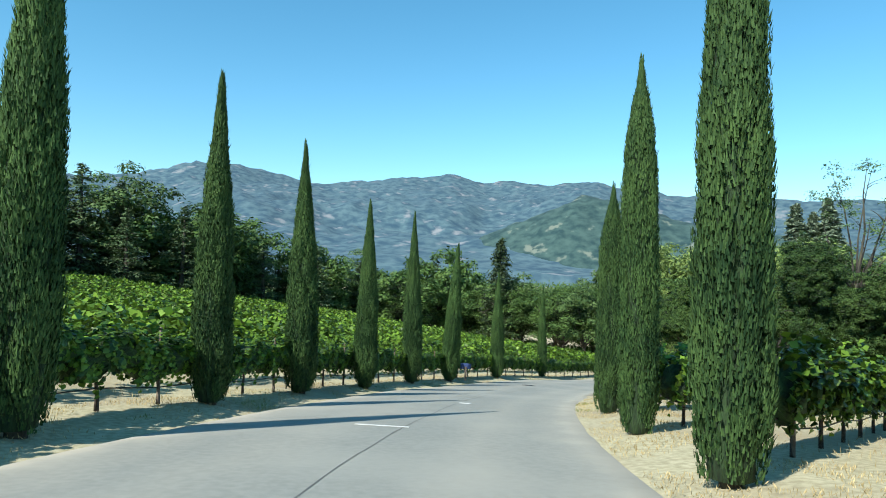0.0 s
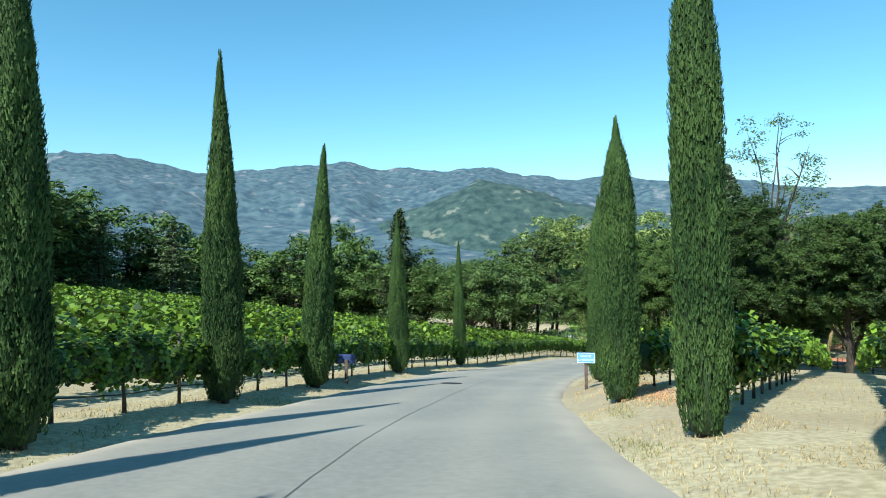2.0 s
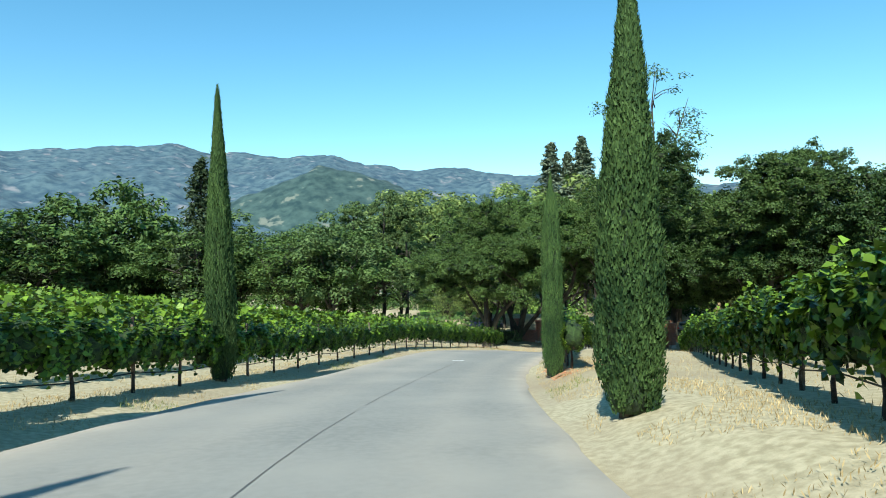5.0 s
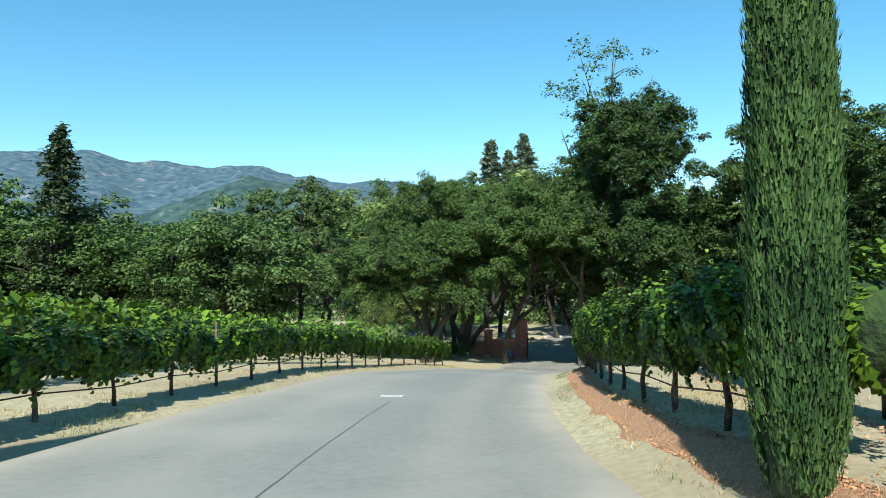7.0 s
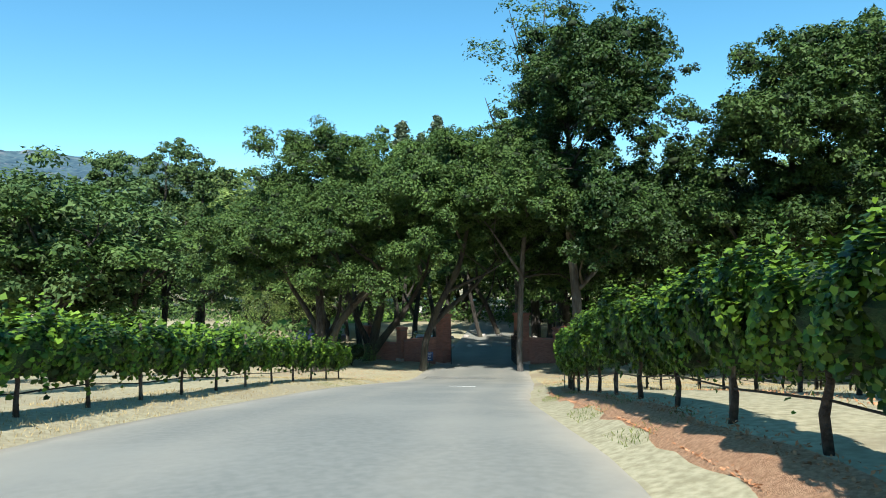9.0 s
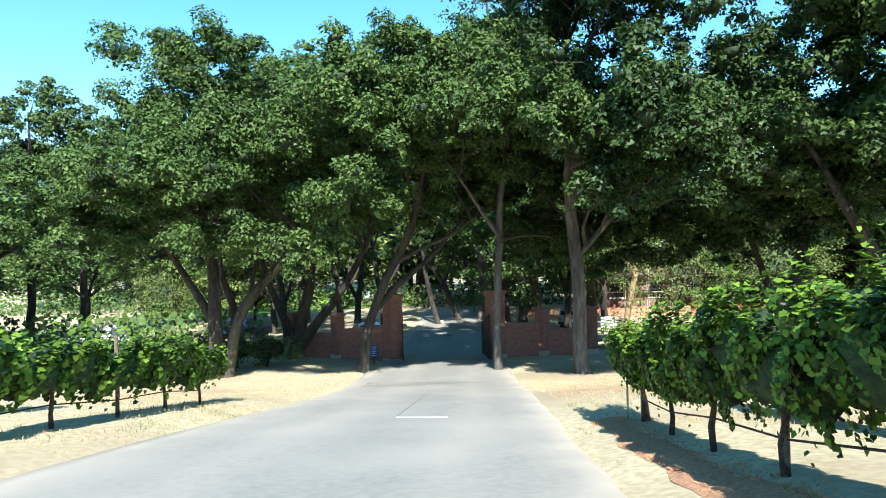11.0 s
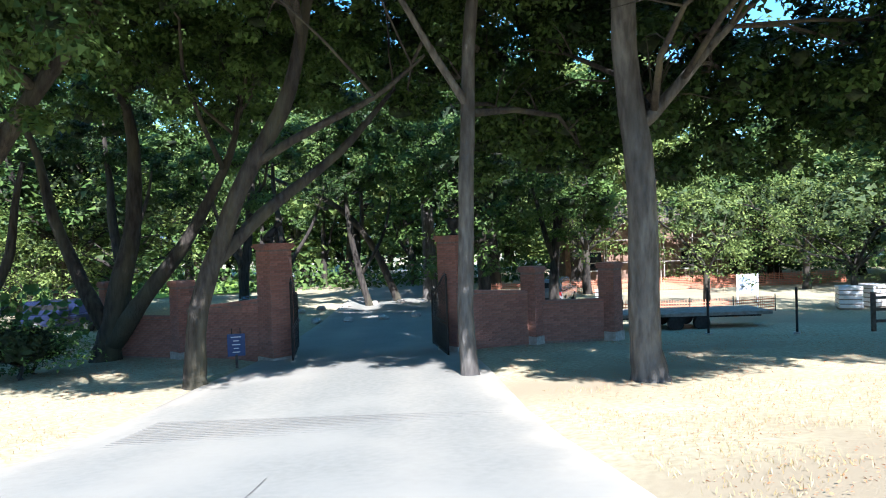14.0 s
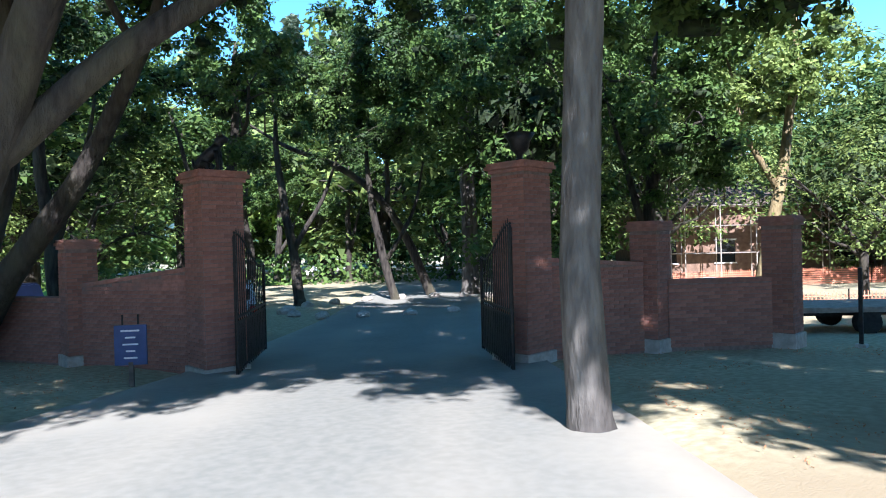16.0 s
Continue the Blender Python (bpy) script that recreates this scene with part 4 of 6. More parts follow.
# round the gate: each tree as it grows
grown_oak("old evergreen oak with twin trunks at the edge of the grove", 38.0, 95.4,
          [[(0, 0, -0.3, 0.48), (0, 0, 0.3, 0.34), (0.1, 0.1, 2.5, 0.29), (-0.1, 0.4, 4.8, 0.25), (-0.7, 0.6, 8.0, 0.16), (-1.2, 0.9, 11.0, 0.07)],
           [(0.5, 0.3, -0.3, 0.34), (0.6, 0.3, 0.6, 0.26), (1.2, 0.5, 3.0, 0.23), (3.0, 0.8, 5.2, 0.2), (4.6, 1.0, 7.6, 0.13), (5.6, 1.2, 9.5, 0.06)],
           [(0.05, 0.2, 2.2, 0.2), (-1.2, 0.4, 4.2, 0.16), (-2.6, 0.8, 6.2, 0.1)]],
          [(36.2, 95.5, -5.6, 3.8, 3.8, 3.4, 80), (38.8, 91.2, -5.4, 3.4, 3.4, 3.4, 84), (38.0, 96.0, -1.6, 3.8, 3.8, 3.2, 76), (33.6, 98.0, -6.6, 3.0, 3.0, 3.0, 50), (35.4, 92.2, -5.8, 2.6, 2.6, 2.2, 40), (40.8, 96.4, -4.6, 3.2, 3.2, 2.6, 50)], 301)
grown_oak("mossy many-stemmed oak leaning over the brick wall", 45.0, 100.9,
          [[(0, 0, -0.3, 0.6), (0.1, 0, 0.5, 0.42), (0.5, 0, 2.0, 0.36), (1.0, 0.1, 4.2, 0.29), (1.2, 0.2, 6.5, 0.22), (0.9, 0.2, 9.0, 0.15), (1.0, 0.2, 12.0, 0.06)],
           [(0.3, 0, 0.6, 0.36), (1.6, -0.2, 2.2, 0.27), (3.2, -0.4, 4.2, 0.2), (4.4, -0.5, 6.2, 0.14), (5.0, -0.5, 8.5, 0.06)],
           [(0.1, 0, 1.2, 0.3), (-0.9, 0.1, 3.0, 0.22), (-1.7, 0.2, 5.4, 0.17), (-2.6, 0.3, 8.4, 0.08)]],
          [(42.5, 97.0, -3.4, 3.6, 3.6, 3.4, 76), (45.8, 95.6, -4.6, 3.6, 3.6, 2.8, 70), (44.4, 98.4, -1.0, 3.8, 3.8, 3.6, 76), (48.6, 98.0, -5.2, 3.4, 3.4, 2.2, 54), (48.0, 97.0, -0.8, 3.6, 3.6, 3.0, 56), (44.0, 102.6, -5.0, 3.2, 3.2, 2.2, 36)], 302)
grown_oak("dark crooked oak stem in shade behind the wall", 41.6, 101.6,
          [[(0, 0, -0.3, 0.32), (0, 0, 0.4, 0.24), (0.2, 0, 2.6, 0.2), (-0.5, 0, 5.0, 0.17), (-0.7, 0, 8.0, 0.1)],
           [(0.1, 0, 1.6, 0.18), (1.0, 0.2, 3.6, 0.14), (1.5, 0.2, 6.4, 0.07)]],
          [(41.0, 102.0, -3.4, 3.0, 3.0, 2.6, 34), (38.4, 103.0, -3.6, 2.6, 2.6, 2.6, 26)], 303, leaf=M_OAK_SHADED)
grown_oak("leaning grey-barked oak whose trunk tilts over the drive", 43.9, 92.2,
          [[(-0.05, 0, -0.3, 0.36), (0, 0, 0.3, 0.25), (0.35, 0, 2.3, 0.22), (1.2, 0, 4.4, 0.2), (2.2, 0.1, 6.3, 0.18), (2.9, 0.2, 8.6, 0.13), (3.2, 0.2, 11.0, 0.06)],
           [(1.5, 0, 5.0, 0.12), (2.8, -0.2, 5.7, 0.09), (4.4, -0.5, 6.4, 0.06), (5.6, -0.8, 7.2, 0.03)],
           [(0.4, 0, 2.6, 0.17), (1.6, 0.6, 3.9, 0.15), (3.2, 1.4, 5.4, 0.11), (4.8, 2.2, 7.2, 0.05)]],
          [(42.6, 86.6, -3.2, 3.2, 3.0, 3.4, 84), (41.3, 87.0, -6.1, 0.95, 0.95, 1.35, 14), (46.8, 92.2, -4.6, 3.2, 3.2, 2.4, 60), (39.6, 87.2, -4.2, 2.8, 2.6, 3.2, 64), (44.6, 91.0, -1.6, 3.4, 3.4, 2.6, 50)], 304)
grown_oak("slender straight-trunked oak before a gate pillar", 48.15, 87.5,
          [[(0, 0, -0.3, 0.28), (0, 0, 0.25, 0.2), (0.02, 0, 3.0, 0.18), (0.15, 0, 6.0, 0.165), (0.4, 0, 9.0, 0.13), (0.5, 0, 13.0, 0.05)],
           [(0.15, 0, 6.2, 0.1), (-1.0, -0.6, 8.0, 0.07), (-2.2, -1.2, 9.6, 0.03)]],
          [(46.6, 85.0, -2.6, 3.2, 3.2, 3.2, 74), (50.2, 89.0, -4.4, 3.2, 3.2, 2.4, 60), (43.8, 82.6, -3.8, 1.9, 1.9, 2.0, 34), (43.8, 80.6, -4.0, 1.5, 1.5, 1.5, 24), (51.5, 86.4, -3.6, 2.8, 2.8, 2.4, 44), (52.3, 88.4, -8.4, 2.0, 2.0, 1.4, 34), (52.6, 93.2, -5.2, 3.2, 3.2, 2.2, 56), (49.2, 87.6, -0.6, 3.4, 3.4, 2.8, 50), (51.4, 92.2, 0.2, 3.8, 3.8, 3.0, 66), (55.0, 90.0, -2.4, 3.4, 3.4, 3.0, 54)], 305, leaf=M_OAK, bark=M_BARK_GREY)
grown_oak("stout tall oak with pale trunk foot on a sandy mound", 49.45, 83.75,
          [[(0, 0, -0.3, 0.52), (0, 0, 0.2, 0.36), (-0.05, 0, 1.0, 0.31), (-0.1, 0, 4.0, 0.29), (-0.3, 0, 6.8, 0.26), (-0.5, -0.6, 11.0, 0.2), (-0.6, -1.2, 17.0, 0.08)],
           [(0, 0, 5.2, 0.14), (0.9, 0, 6.1, 0.11), (2.4, 0.4, 7.6, 0.07), (4.0, 0.6, 9.0, 0.03)]],
          [(46.4, 79.4, 0.8, 4.0, 4.0, 4.6, 130), (48.6, 83.0, 2.2, 4.2, 4.2, 4.6, 110), (45.0, 80.8, -4.4, 1.6, 1.6, 1.7, 26), (45.6, 79.2, -6.6, 1.8, 1.6, 1.0, 28), (44.6, 77.6, -5.0, 2.0, 2.0, 1.4, 30), (47.8, 79.4, -4.8, 2.0, 2.0, 1.4, 30), (50.6, 80.4, -4.2, 3.4, 3.4, 2.6, 66), (54.0, 84.4, -7.9, 2.8, 2.8, 2.0, 60), (55.4, 81.0, -7.4, 2.8, 2.8, 2.0, 50), (56.0, 85.2, -3.6, 3.4, 3.4, 2.4, 56), (53.4, 86.6, -5.6, 2.2, 2.2, 1.8, 30), (49.4, 77.4, -5.0, 2.8, 2.8, 2.2, 44)], 306, leaf=M_OAK_SHADED, bark=M_BARK_GREY, size=0.15, per=195)
grown_oak("dark oak leaning away at the edge of the yard", 58.9, 79.4,
          [[(-0.1, 0, -0.3, 0.5), (0, 0, 0.4, 0.36), (0.5, 0, 2.4, 0.3), (1.3, 0, 4.6, 0.26), (1.8, 0, 7.4, 0.17), (1.9, 0, 10.5, 0.07)],
           [(0.3, 0, 1.8, 0.22), (-0.4, 0, 4.2, 0.17), (-1.2, 0, 7.0, 0.09)]],
          [(58.0, 78.4, -6.6, 3.2, 3.2, 2.4, 50), (56.0, 76.6, -5.4, 3.8, 3.8, 3.0, 70), (60.6, 75.4, -5.4, 4.0, 4.0, 3.4, 70), (64.4, 73.6, -4.4, 3.6, 3.6, 3.8, 56)], 307, leaf=M_OAK_SHADED, size=0.17, per=160)
grown_oak("broad sunlit oak beyond the end of the vine rows", 53.4, 73.2,
          [[(0, 0, -0.3, 0.55), (0, 0, 0.4, 0.4), (0.2, 0, 3.0, 0.34), (0, 0, 6.0, 0.28), (0.2, 0, 10.0, 0.18), (0.1, 0, 14.0, 0.06)],
           [(0.1, 0, 3.4, 0.22), (-1.8, -0.4, 6.0, 0.16), (-3.4, -0.8, 8.4, 0.07)]],
          [(50.4, 70.6, -0.6, 4.4, 4.4, 4.0, 120), (54.6, 71.0, 1.0, 4.2, 4.2, 3.8, 84), (52.4, 74.8, -2.4, 4.0, 4.0, 3.6, 80), (55.0, 74.0, -6.0, 4.0, 4.0, 2.8, 60), (51.0, 73.6, -6.0, 3.0, 3.0, 2.2, 40)], 308, size=0.16, per=180)
grown_oak("low spreading dark oak at the side of the vineyard", 55.5, 64.6,
          [[(0, 0, -0.3, 0.5), (0, 0, 0.4, 0.38), (-0.2, 0, 2.4, 0.32), (-0.6, 0, 5.0, 0.24), (-0.4, 0, 9.0, 0.1)],
           [(0, 0, 2.0, 0.22), (1.6, 0, 4.2, 0.16), (3.0, 0, 6.6, 0.07)]],
          [(52.8, 62.6, -3.6, 4.4, 4.4, 4.2, 100), (57.4, 62.4, -2.4, 4.4, 4.4, 4.0, 80), (54.4, 66.4, -1.4, 4.2, 4.2, 4.0, 84), (53.0, 67.6, -5.6, 3.6, 3.6, 2.8, 50)], 309, leaf=M_OAK_SHADED, size=0.18, per=150)
# inside the gate
grown_oak("arching oak on the tree island inside the gate", 68.2, 111.4,
          [[(0.2, 0, -0.3, 0.36), (0, 0, 0.4, 0.29), (-1.0, 0, 3.0, 0.25), (-2.6, 0, 5.6, 0.22), (-5.0, -0.2, 7.6, 0.18), (-8.0, -0.4, 8.9, 0.12), (-10.5, -0.6, 10.4, 0.05)],
           [(-2.3, 0, 5.2, 0.18), (-2.2, 0, 7.6, 0.13), (-1.8, 0.1, 10.5, 0.06)]],
          [(64.6, 110.4, -4.0, 3.6, 3.6, 2.4, 30), (60.8, 114.0, -4.4, 3.0, 3.0, 2.0, 22), (69.0, 112.6, -3.2, 3.4, 3.4, 2.6, 26)], 310, size=0.17, per=190)
grown_oak("slim oak leaning beside the arching one on the island", 65.0, 110.7,
          [[(0.1, 0, -0.3, 0.3), (0, 0, 0.4, 0.24), (-0.7, 0, 3.2, 0.21), (-1.2, 0, 6.4, 0.15), (-1.2, 0, 10.0, 0.06)],
           [(-0.3, 0, 2.2, 0.13), (1.0, 0.2, 4.4, 0.1), (1.9, 0.2, 7.6, 0.05)]],
          [(63.6, 111.6, -5.6, 2.6, 2.6, 2.0, 20), (66.6, 110.0, -6.4, 2.6, 2.6, 1.8, 18)], 311, size=0.17, per=190)
grown_oak("massive pale-barked straight trunk inside the gate", 70.4, 110.0,
          [[(0, 0, -0.3, 0.85), (0, 0, 0.3, 0.6), (0, 0, 2.0, 0.48), (-0.1, 0, 9.0, 0.42), (-0.2, 0, 16.0, 0.3), (-0.2, 0, 22.0, 0.1)]],
          [(70.6, 108.8, -3.2, 3.6, 3.6, 2.2, 26), (70.4, 110.0, 1.4, 4.4, 4.4, 3.6, 44)], 312, leaf=M_OAK_SHADED, size=0.18, per=190, bark=M_BARK_GREY)
for k, (x, y, h) in enumerate(((72.6, 136.6, 10.0), (77.0, 131.6, 11.0), (58.4, 122.6, 11.5), (65.6, 127.8, 11.0), (82.6, 124.0, 11.0))):
    grown_oak("shaded park oak with bare dark stem", x, y,
              [[(0, 0, -0.3, 0.5), (0, 0, 0.4, 0.36), (0.2 - 0.1 * k, 0, 3.0, 0.3), (0.4 - 0.3 * k, 0, 6.0, 0.22), (0.3, 0, h * 0.95, 0.06)],
               [(0.1, 0, 2.4, 0.2), (1.4 - 0.7 * k, 0, 4.6, 0.14), (2.6 - 1.2 * k, 0, 7.4, 0.05)]],
              [(x - 1.2, y + 0.6, -15.4 + 0.66 * h, 3.0, 3.0, 2.0, 17), (x + 1.4, y - 0.8, -15.4 + 0.8 * h, 3.2, 3.2, 2.2, 20)], 320 + k, size=0.2, per=130, clump=(0.6, 1.0))
for k, (x, y, lean, masses) in enumerate((
        (53.6, 107.0, 0.6, [(53.2, 105.6, -7.0, 3.4, 3.4, 2.6, 26), (55.4, 107.4, -3.6, 3.8, 3.8, 3.0, 28)]),
        (48.6, 108.4, -0.5, [(48.4, 107.2, -6.6, 3.4, 3.4, 2.6, 24), (47.4, 109.6, -4.0, 3.8, 3.8, 3.0, 26)]),
        (64.0, 95.4, 0.4, [(63.8, 94.6, -9.4, 3.0, 3.0, 2.3, 40), (65.0, 96.0, -5.6, 3.4, 3.4, 2.8, 40), (59.4, 99.0, -6.0, 2.6, 2.6, 2.2, 20)]),
        (60.0, 112.0, -0.8, [(59.4, 111.4, -5.6, 3.8, 3.8, 3.0, 28), (62.4, 106.0, -4.2, 3.6, 3.6, 2.6, 26)]))):
    grown_oak("shaded oak inside the gate with dark stem and dappled crown", x, y,
              [[(0, 0, -0.3, 0.42), (0, 0, 0.4, 0.28), (lean * 0.4, 0, 3.0, 0.23), (lean, 0, 6.0, 0.18), (lean * 1.4, 0, 10.5, 0.06)],
               [(lean * 0.3, 0, 2.8, 0.15), (-lean * 1.6, 0, 5.4, 0.1), (-lean * 3, 0, 8.0, 0.04)]],
              masses, 340 + k, leaf=M_OAK_SHADED if k % 2 else M_OAK, size=0.15, per=210)
grown_oak("tall light green tree with yellowish trunk behind the wall", 67.4, 92.7,
          [[(-0.1, 0, -0.3, 0.34), (0, 0, 0.4, 0.26), (0.4, 0, 3.0, 0.22), (1.0, 0, 5.6, 0.18), (1.4, 0, 9.0, 0.12), (1.5, 0, 13.0, 0.05)],
           [(0.7, 0, 4.4, 0.14), (-0.4, 0.2, 6.8, 0.1), (-1.0, 0.3, 9.6, 0.04)]],
          [(67.0, 92.6, -7.6, 2.2, 2.2, 2.0, 30), (69.0, 92.4, -5.2, 2.6, 2.6, 2.6, 38), (67.6, 94.4, -2.6, 2.6, 2.6, 2.4, 30)], 350, leaf=M_OAK_LIGHT, size=0.15, per=200, clump=(0.45, 0.8), name="tree", core=M_PALE_CORE, bark=M_BARK_PALE)
for k, (x, y) in enumerate(((35.3, 122.2), (38.6, 121.6), (30.4, 120.4))):
    grown_oak("tall grey-green tree with thin high crown", x, y,
              [[(0, 0, -0.3, 0.44), (0, 0, 0.4, 0.32), (0.2, 0, 4.0, 0.27), (0.1, 0, 9.0, 0.2), (0.3, 0, 17.0, 0.06)],
               [(0.2, 0, 4.4, 0.16), (1.4 - k, 0, 8.0, 0.11), (2.4 - 1.6 * k, 0, 12.0, 0.05)]],
              [(x, y, -6.4, 3.0, 3.0, 2.6, 22), (x - 1.0, y, -2.4, 3.2, 3.2, 2.8, 28), (x + 0.8, y + 0.5, 1.6 - 0.8 * k, 2.8, 2.8, 2.6, 22)], 360 + k, leaf=M_GREY_TREE, size=0.24, per=110, clump=(0.5, 0.95), name="tree", core=M_PALE_CORE)
# around and behind
for kind_, x, y, h, turn, wide in [(mid_oak, 64.4, 60.8, 17.0, 120, 1.15), (mid_oak, 79.1, 65.0, 18.0, 80, 1.0), (mid_oak, 72.8, 52.3, 12.7, 10, 1.1),
                                   (far_oak2, 24.8, 109.9, 14.5, 90, 1.0), (pale, 69.8, 90.0, 8.2, 0, 1.0), (pale, 73.4, 84.2, 7.4, 90, 1.1), (mid_oak, 84.0, 106.0, 13.0, 60, 0.9), (pale, 81.2, 76.6, 10.6, 200, 1.2),
                                   (mid_oak, 68.5, 103.5, 11.0, 140, 0.8), (pale, 78.0, 101.5, 13.0, 170, 1.0), (mid_oak, 80.0, 112.0, 15.0, 30, 1.1), (pale, 47.5, 119.0, 7.0, 40, 1.0), (pale, 54.0, 124.5, 7.6, 160, 1.0), (pale, 42.5, 117.0, 6.4, 250, 1.0)]:
    kind_.put(x, y, h, turn, wide, group="trees round the gate")
bare.put(69.6, 106.6, 38.5, 40, 1.15)
far_pale.put(88.0, 154.0, 22.0, 10, 0.9)
for x, y, h in ((96, 164, 35.5), (98.5, 161.5, 33), (92.5, 166, 32)):
    fir.put(x, y, h, x * 13, 1.15, group="redwoods on the skyline")
lone_pine.put(10.9, 119.0, 22.0, 30, 1.15, group="pines behind the vineyard")
# dark bushes beside the wall
bush = Kind(make_oak("bush", "dense dark green bush in shade beside the wall", 1.9, 1.25, 0.5, 116, clumps=26, per=160, size=0.12, low=0.08, base_r=0.06, limbs=4, clump_r=(0.4, 0.65), core=C), 1.9)
for x, y, h in ((41.9, 97.9, 1.7), (40.6, 98.9, 1.9), (39.3, 100.2, 1.9), (37.6, 101.6, 1.8), (42.6, 99.4, 1.6)):
    bush.put(x, y, h, x * 77, 1.1, group="bushes beside the wall")
# woods behind the vineyard slope
g2 = np.random.default_rng(77)
for i in range(92):
    s, d = -34 + 124 * (i + g2.uniform(0, 1)) / 92, 59 + g2.uniform(0, 16)
    x, y, _ = at_sd(s, d)
    r = g2.uniform()
    if r < 0.4:
        pine.put(x, y, g2.uniform(12.5, 17), g2.uniform(0, 360), g2.uniform(1.2, 1.6), group="pines behind the vineyard")
    else:
        (far_oak if r < 0.85 else far_oak2).put(x, y, g2.uniform(11, 15), g2.uniform(0, 360), g2.uniform(1.0, 1.3), group="woods behind the vineyard")
for s, d, h in ((-16, 58, 15), (2, 62, 14.5), (8, 63, 14), (24, 64, 13)):
    x, y, _ = at_sd(s, d)
    pine.put(x, y, h, s * 31, 1.0, group="pines behind the vineyard")
for x, y, h, turn in ((-42.9, 74.5, 18.8, 20), (-39.6, 77.5, 17.5, 140), (-32.7, 79.6, 15.8, 260), (-37.0, 74.0, 13.0, 75), (-45.5, 70.5, 15.0, 310)):
    pine.put(x, y, h, turn, 1.1, group="pines behind the vineyard")
for x, y, h, turn in ((-0.2, 134.6, 21.0, 30), (2.6, 129.9, 18.5, 120), (5.6, 126.4, 14.5, 200), (-3.5, 131.0, 18.0, 280)):
    far_oak.put(x, y, h, turn, 0.8, label="tall dark oak at the foot of the vineyard slope", group="woods behind the vineyard")
# trees at the foot of the vineyard
for i in range(4, 24):
    s, d = 101 + g2.uniform(0, 14), 20 + 2.6 * i
    x, y, _ = at_sd(s, d)
    (far_oak2 if i % 3 == 1 else mid_oak if i < 14 else far_oak).put(x, y, g2.uniform(8.8, 11.5) + (2.5 if i % 3 == 1 else 0), g2.uniform(0, 360), 1.15, group="trees at the foot of the vineyard")
# woods beyond the park and on its far side
for i in range(44):
    s, d = 158 + g2.uniform(0, 40), -75 + 140 * (i + 0.5) / 44
    x, y, _ = at_sd(s, d)
    (far_pale if i % 2 else far_oak).put(x, y, g2.uniform(9, 14), g2.uniform(0, 360), 1.25, group="woods beyond the park")
for i in range(20):
    x, y = 90 + g2.uniform(0, 26), 28 + 3.4 * i + g2.uniform(-2, 2)
    (far_pale if i % 3 == 0 else far_oak).put(x, y, g2.uniform(9, 14), g2.uniform(0, 360), 1.25, group="woods beyond the park")


# park trees behind the gate
for i in range(16):
    s, d = 122 + g2.uniform(0, 26), -34 + 70 * (i + 0.5) / 16
    if -26 < d < 16:
        continue
    x, y, _ = at_sd(s, d)
    (mid_oak, pale)[i % 2].put(x, y, g2.uniform(9, 13), g2.uniform(0, 360), 1.1, group="park trees behind the gate")
# low scrub under the far woods, and valley woods out to the hills
g4 = np.random.default_rng(91)
spots = [at_sd(150 + g4.uniform(0, 8), -60 + 150 * g4.uniform())[:2] for i in range(9000)] + [at_sd(112 + g4.uniform(0, 6), 14 + 62 * g4.uniform())[:2] for i in range(4500)] + [at_sd(-34 + 122 * g4.uniform(), 62 + g4.uniform(0, 10))[:2] for i in range(5000)]
p = np.array(spots)
c = np.c_[p, ground_z(p) + 2.6 * g4.uniform(0, 1, len(p)) ** 1.3]
v, f = leaves(c, np.tile((-0.4, -0.5, 0.6), (len(c), 1)), 0.42, 0.8, 0.3, g4)
tagged(new("scrub", mesh_from("scrub", v, f, M_OAK)), "dark green scrub under distant trees", "scrub", kind="stuff")
a, r = g4.uniform(math.radians(-75), math.radians(75), 56000), 165 + 700 * g4.uniform(0, 1, 56000) ** 1.9
p = np.c_[-np.sin(a) * r, np.cos(a) * r]
far = road_sd(p)
keep = np.abs(far[1]) > 95
p = p[keep | (far[0] > S0 + 215)]
lump = np.array([noise.noise(Vector((x / 14, y / 14, 2.0))) for x, y in p])
c = np.c_[p, ground_z(p) + (9 + 5 * lump) * g4.uniform(0.1, 1, len(p))]
v, f = leaves(c, np.tile((-0.3, -0.5, 0.7), (len(c), 1)), 2.1, 0.8, 0.3, g4)
tagged(new("valley_woods", mesh_from("valley_woods", v, f, M_OAK)), "dark woods on the valley floor below the hills", "woods", kind="stuff")


# ---- far hills ----
az = np.radians(np.linspace(75, -110, 420))
prof_az = np.radians(np.array([75, 50, 29, 25.7, 22.3, 17.8, 15.9, 13.3, 10.5, 6.5, 2.4, -0.6, -3.8, -7.8, -11.3, -14.2, -17.5, -20.5, -24, -27.6, -30.4, -40, -60, -110]))
prof_el = np.array([6.2, 6.8, 6.85, 7.0, 7.9, 8.6, 8.5, 8.25, 7.9, 8.35, 8.6, 8.7, 8.0, 8.05, 8.5, 8.2, 7.55, 7.2, 7.45, 7.0, 6.8, 5.4, 4.2, 3.5])
rad = np.concatenate([np.linspace(900, 2500, 44), [2600, 2800, 3200]])
verts = []
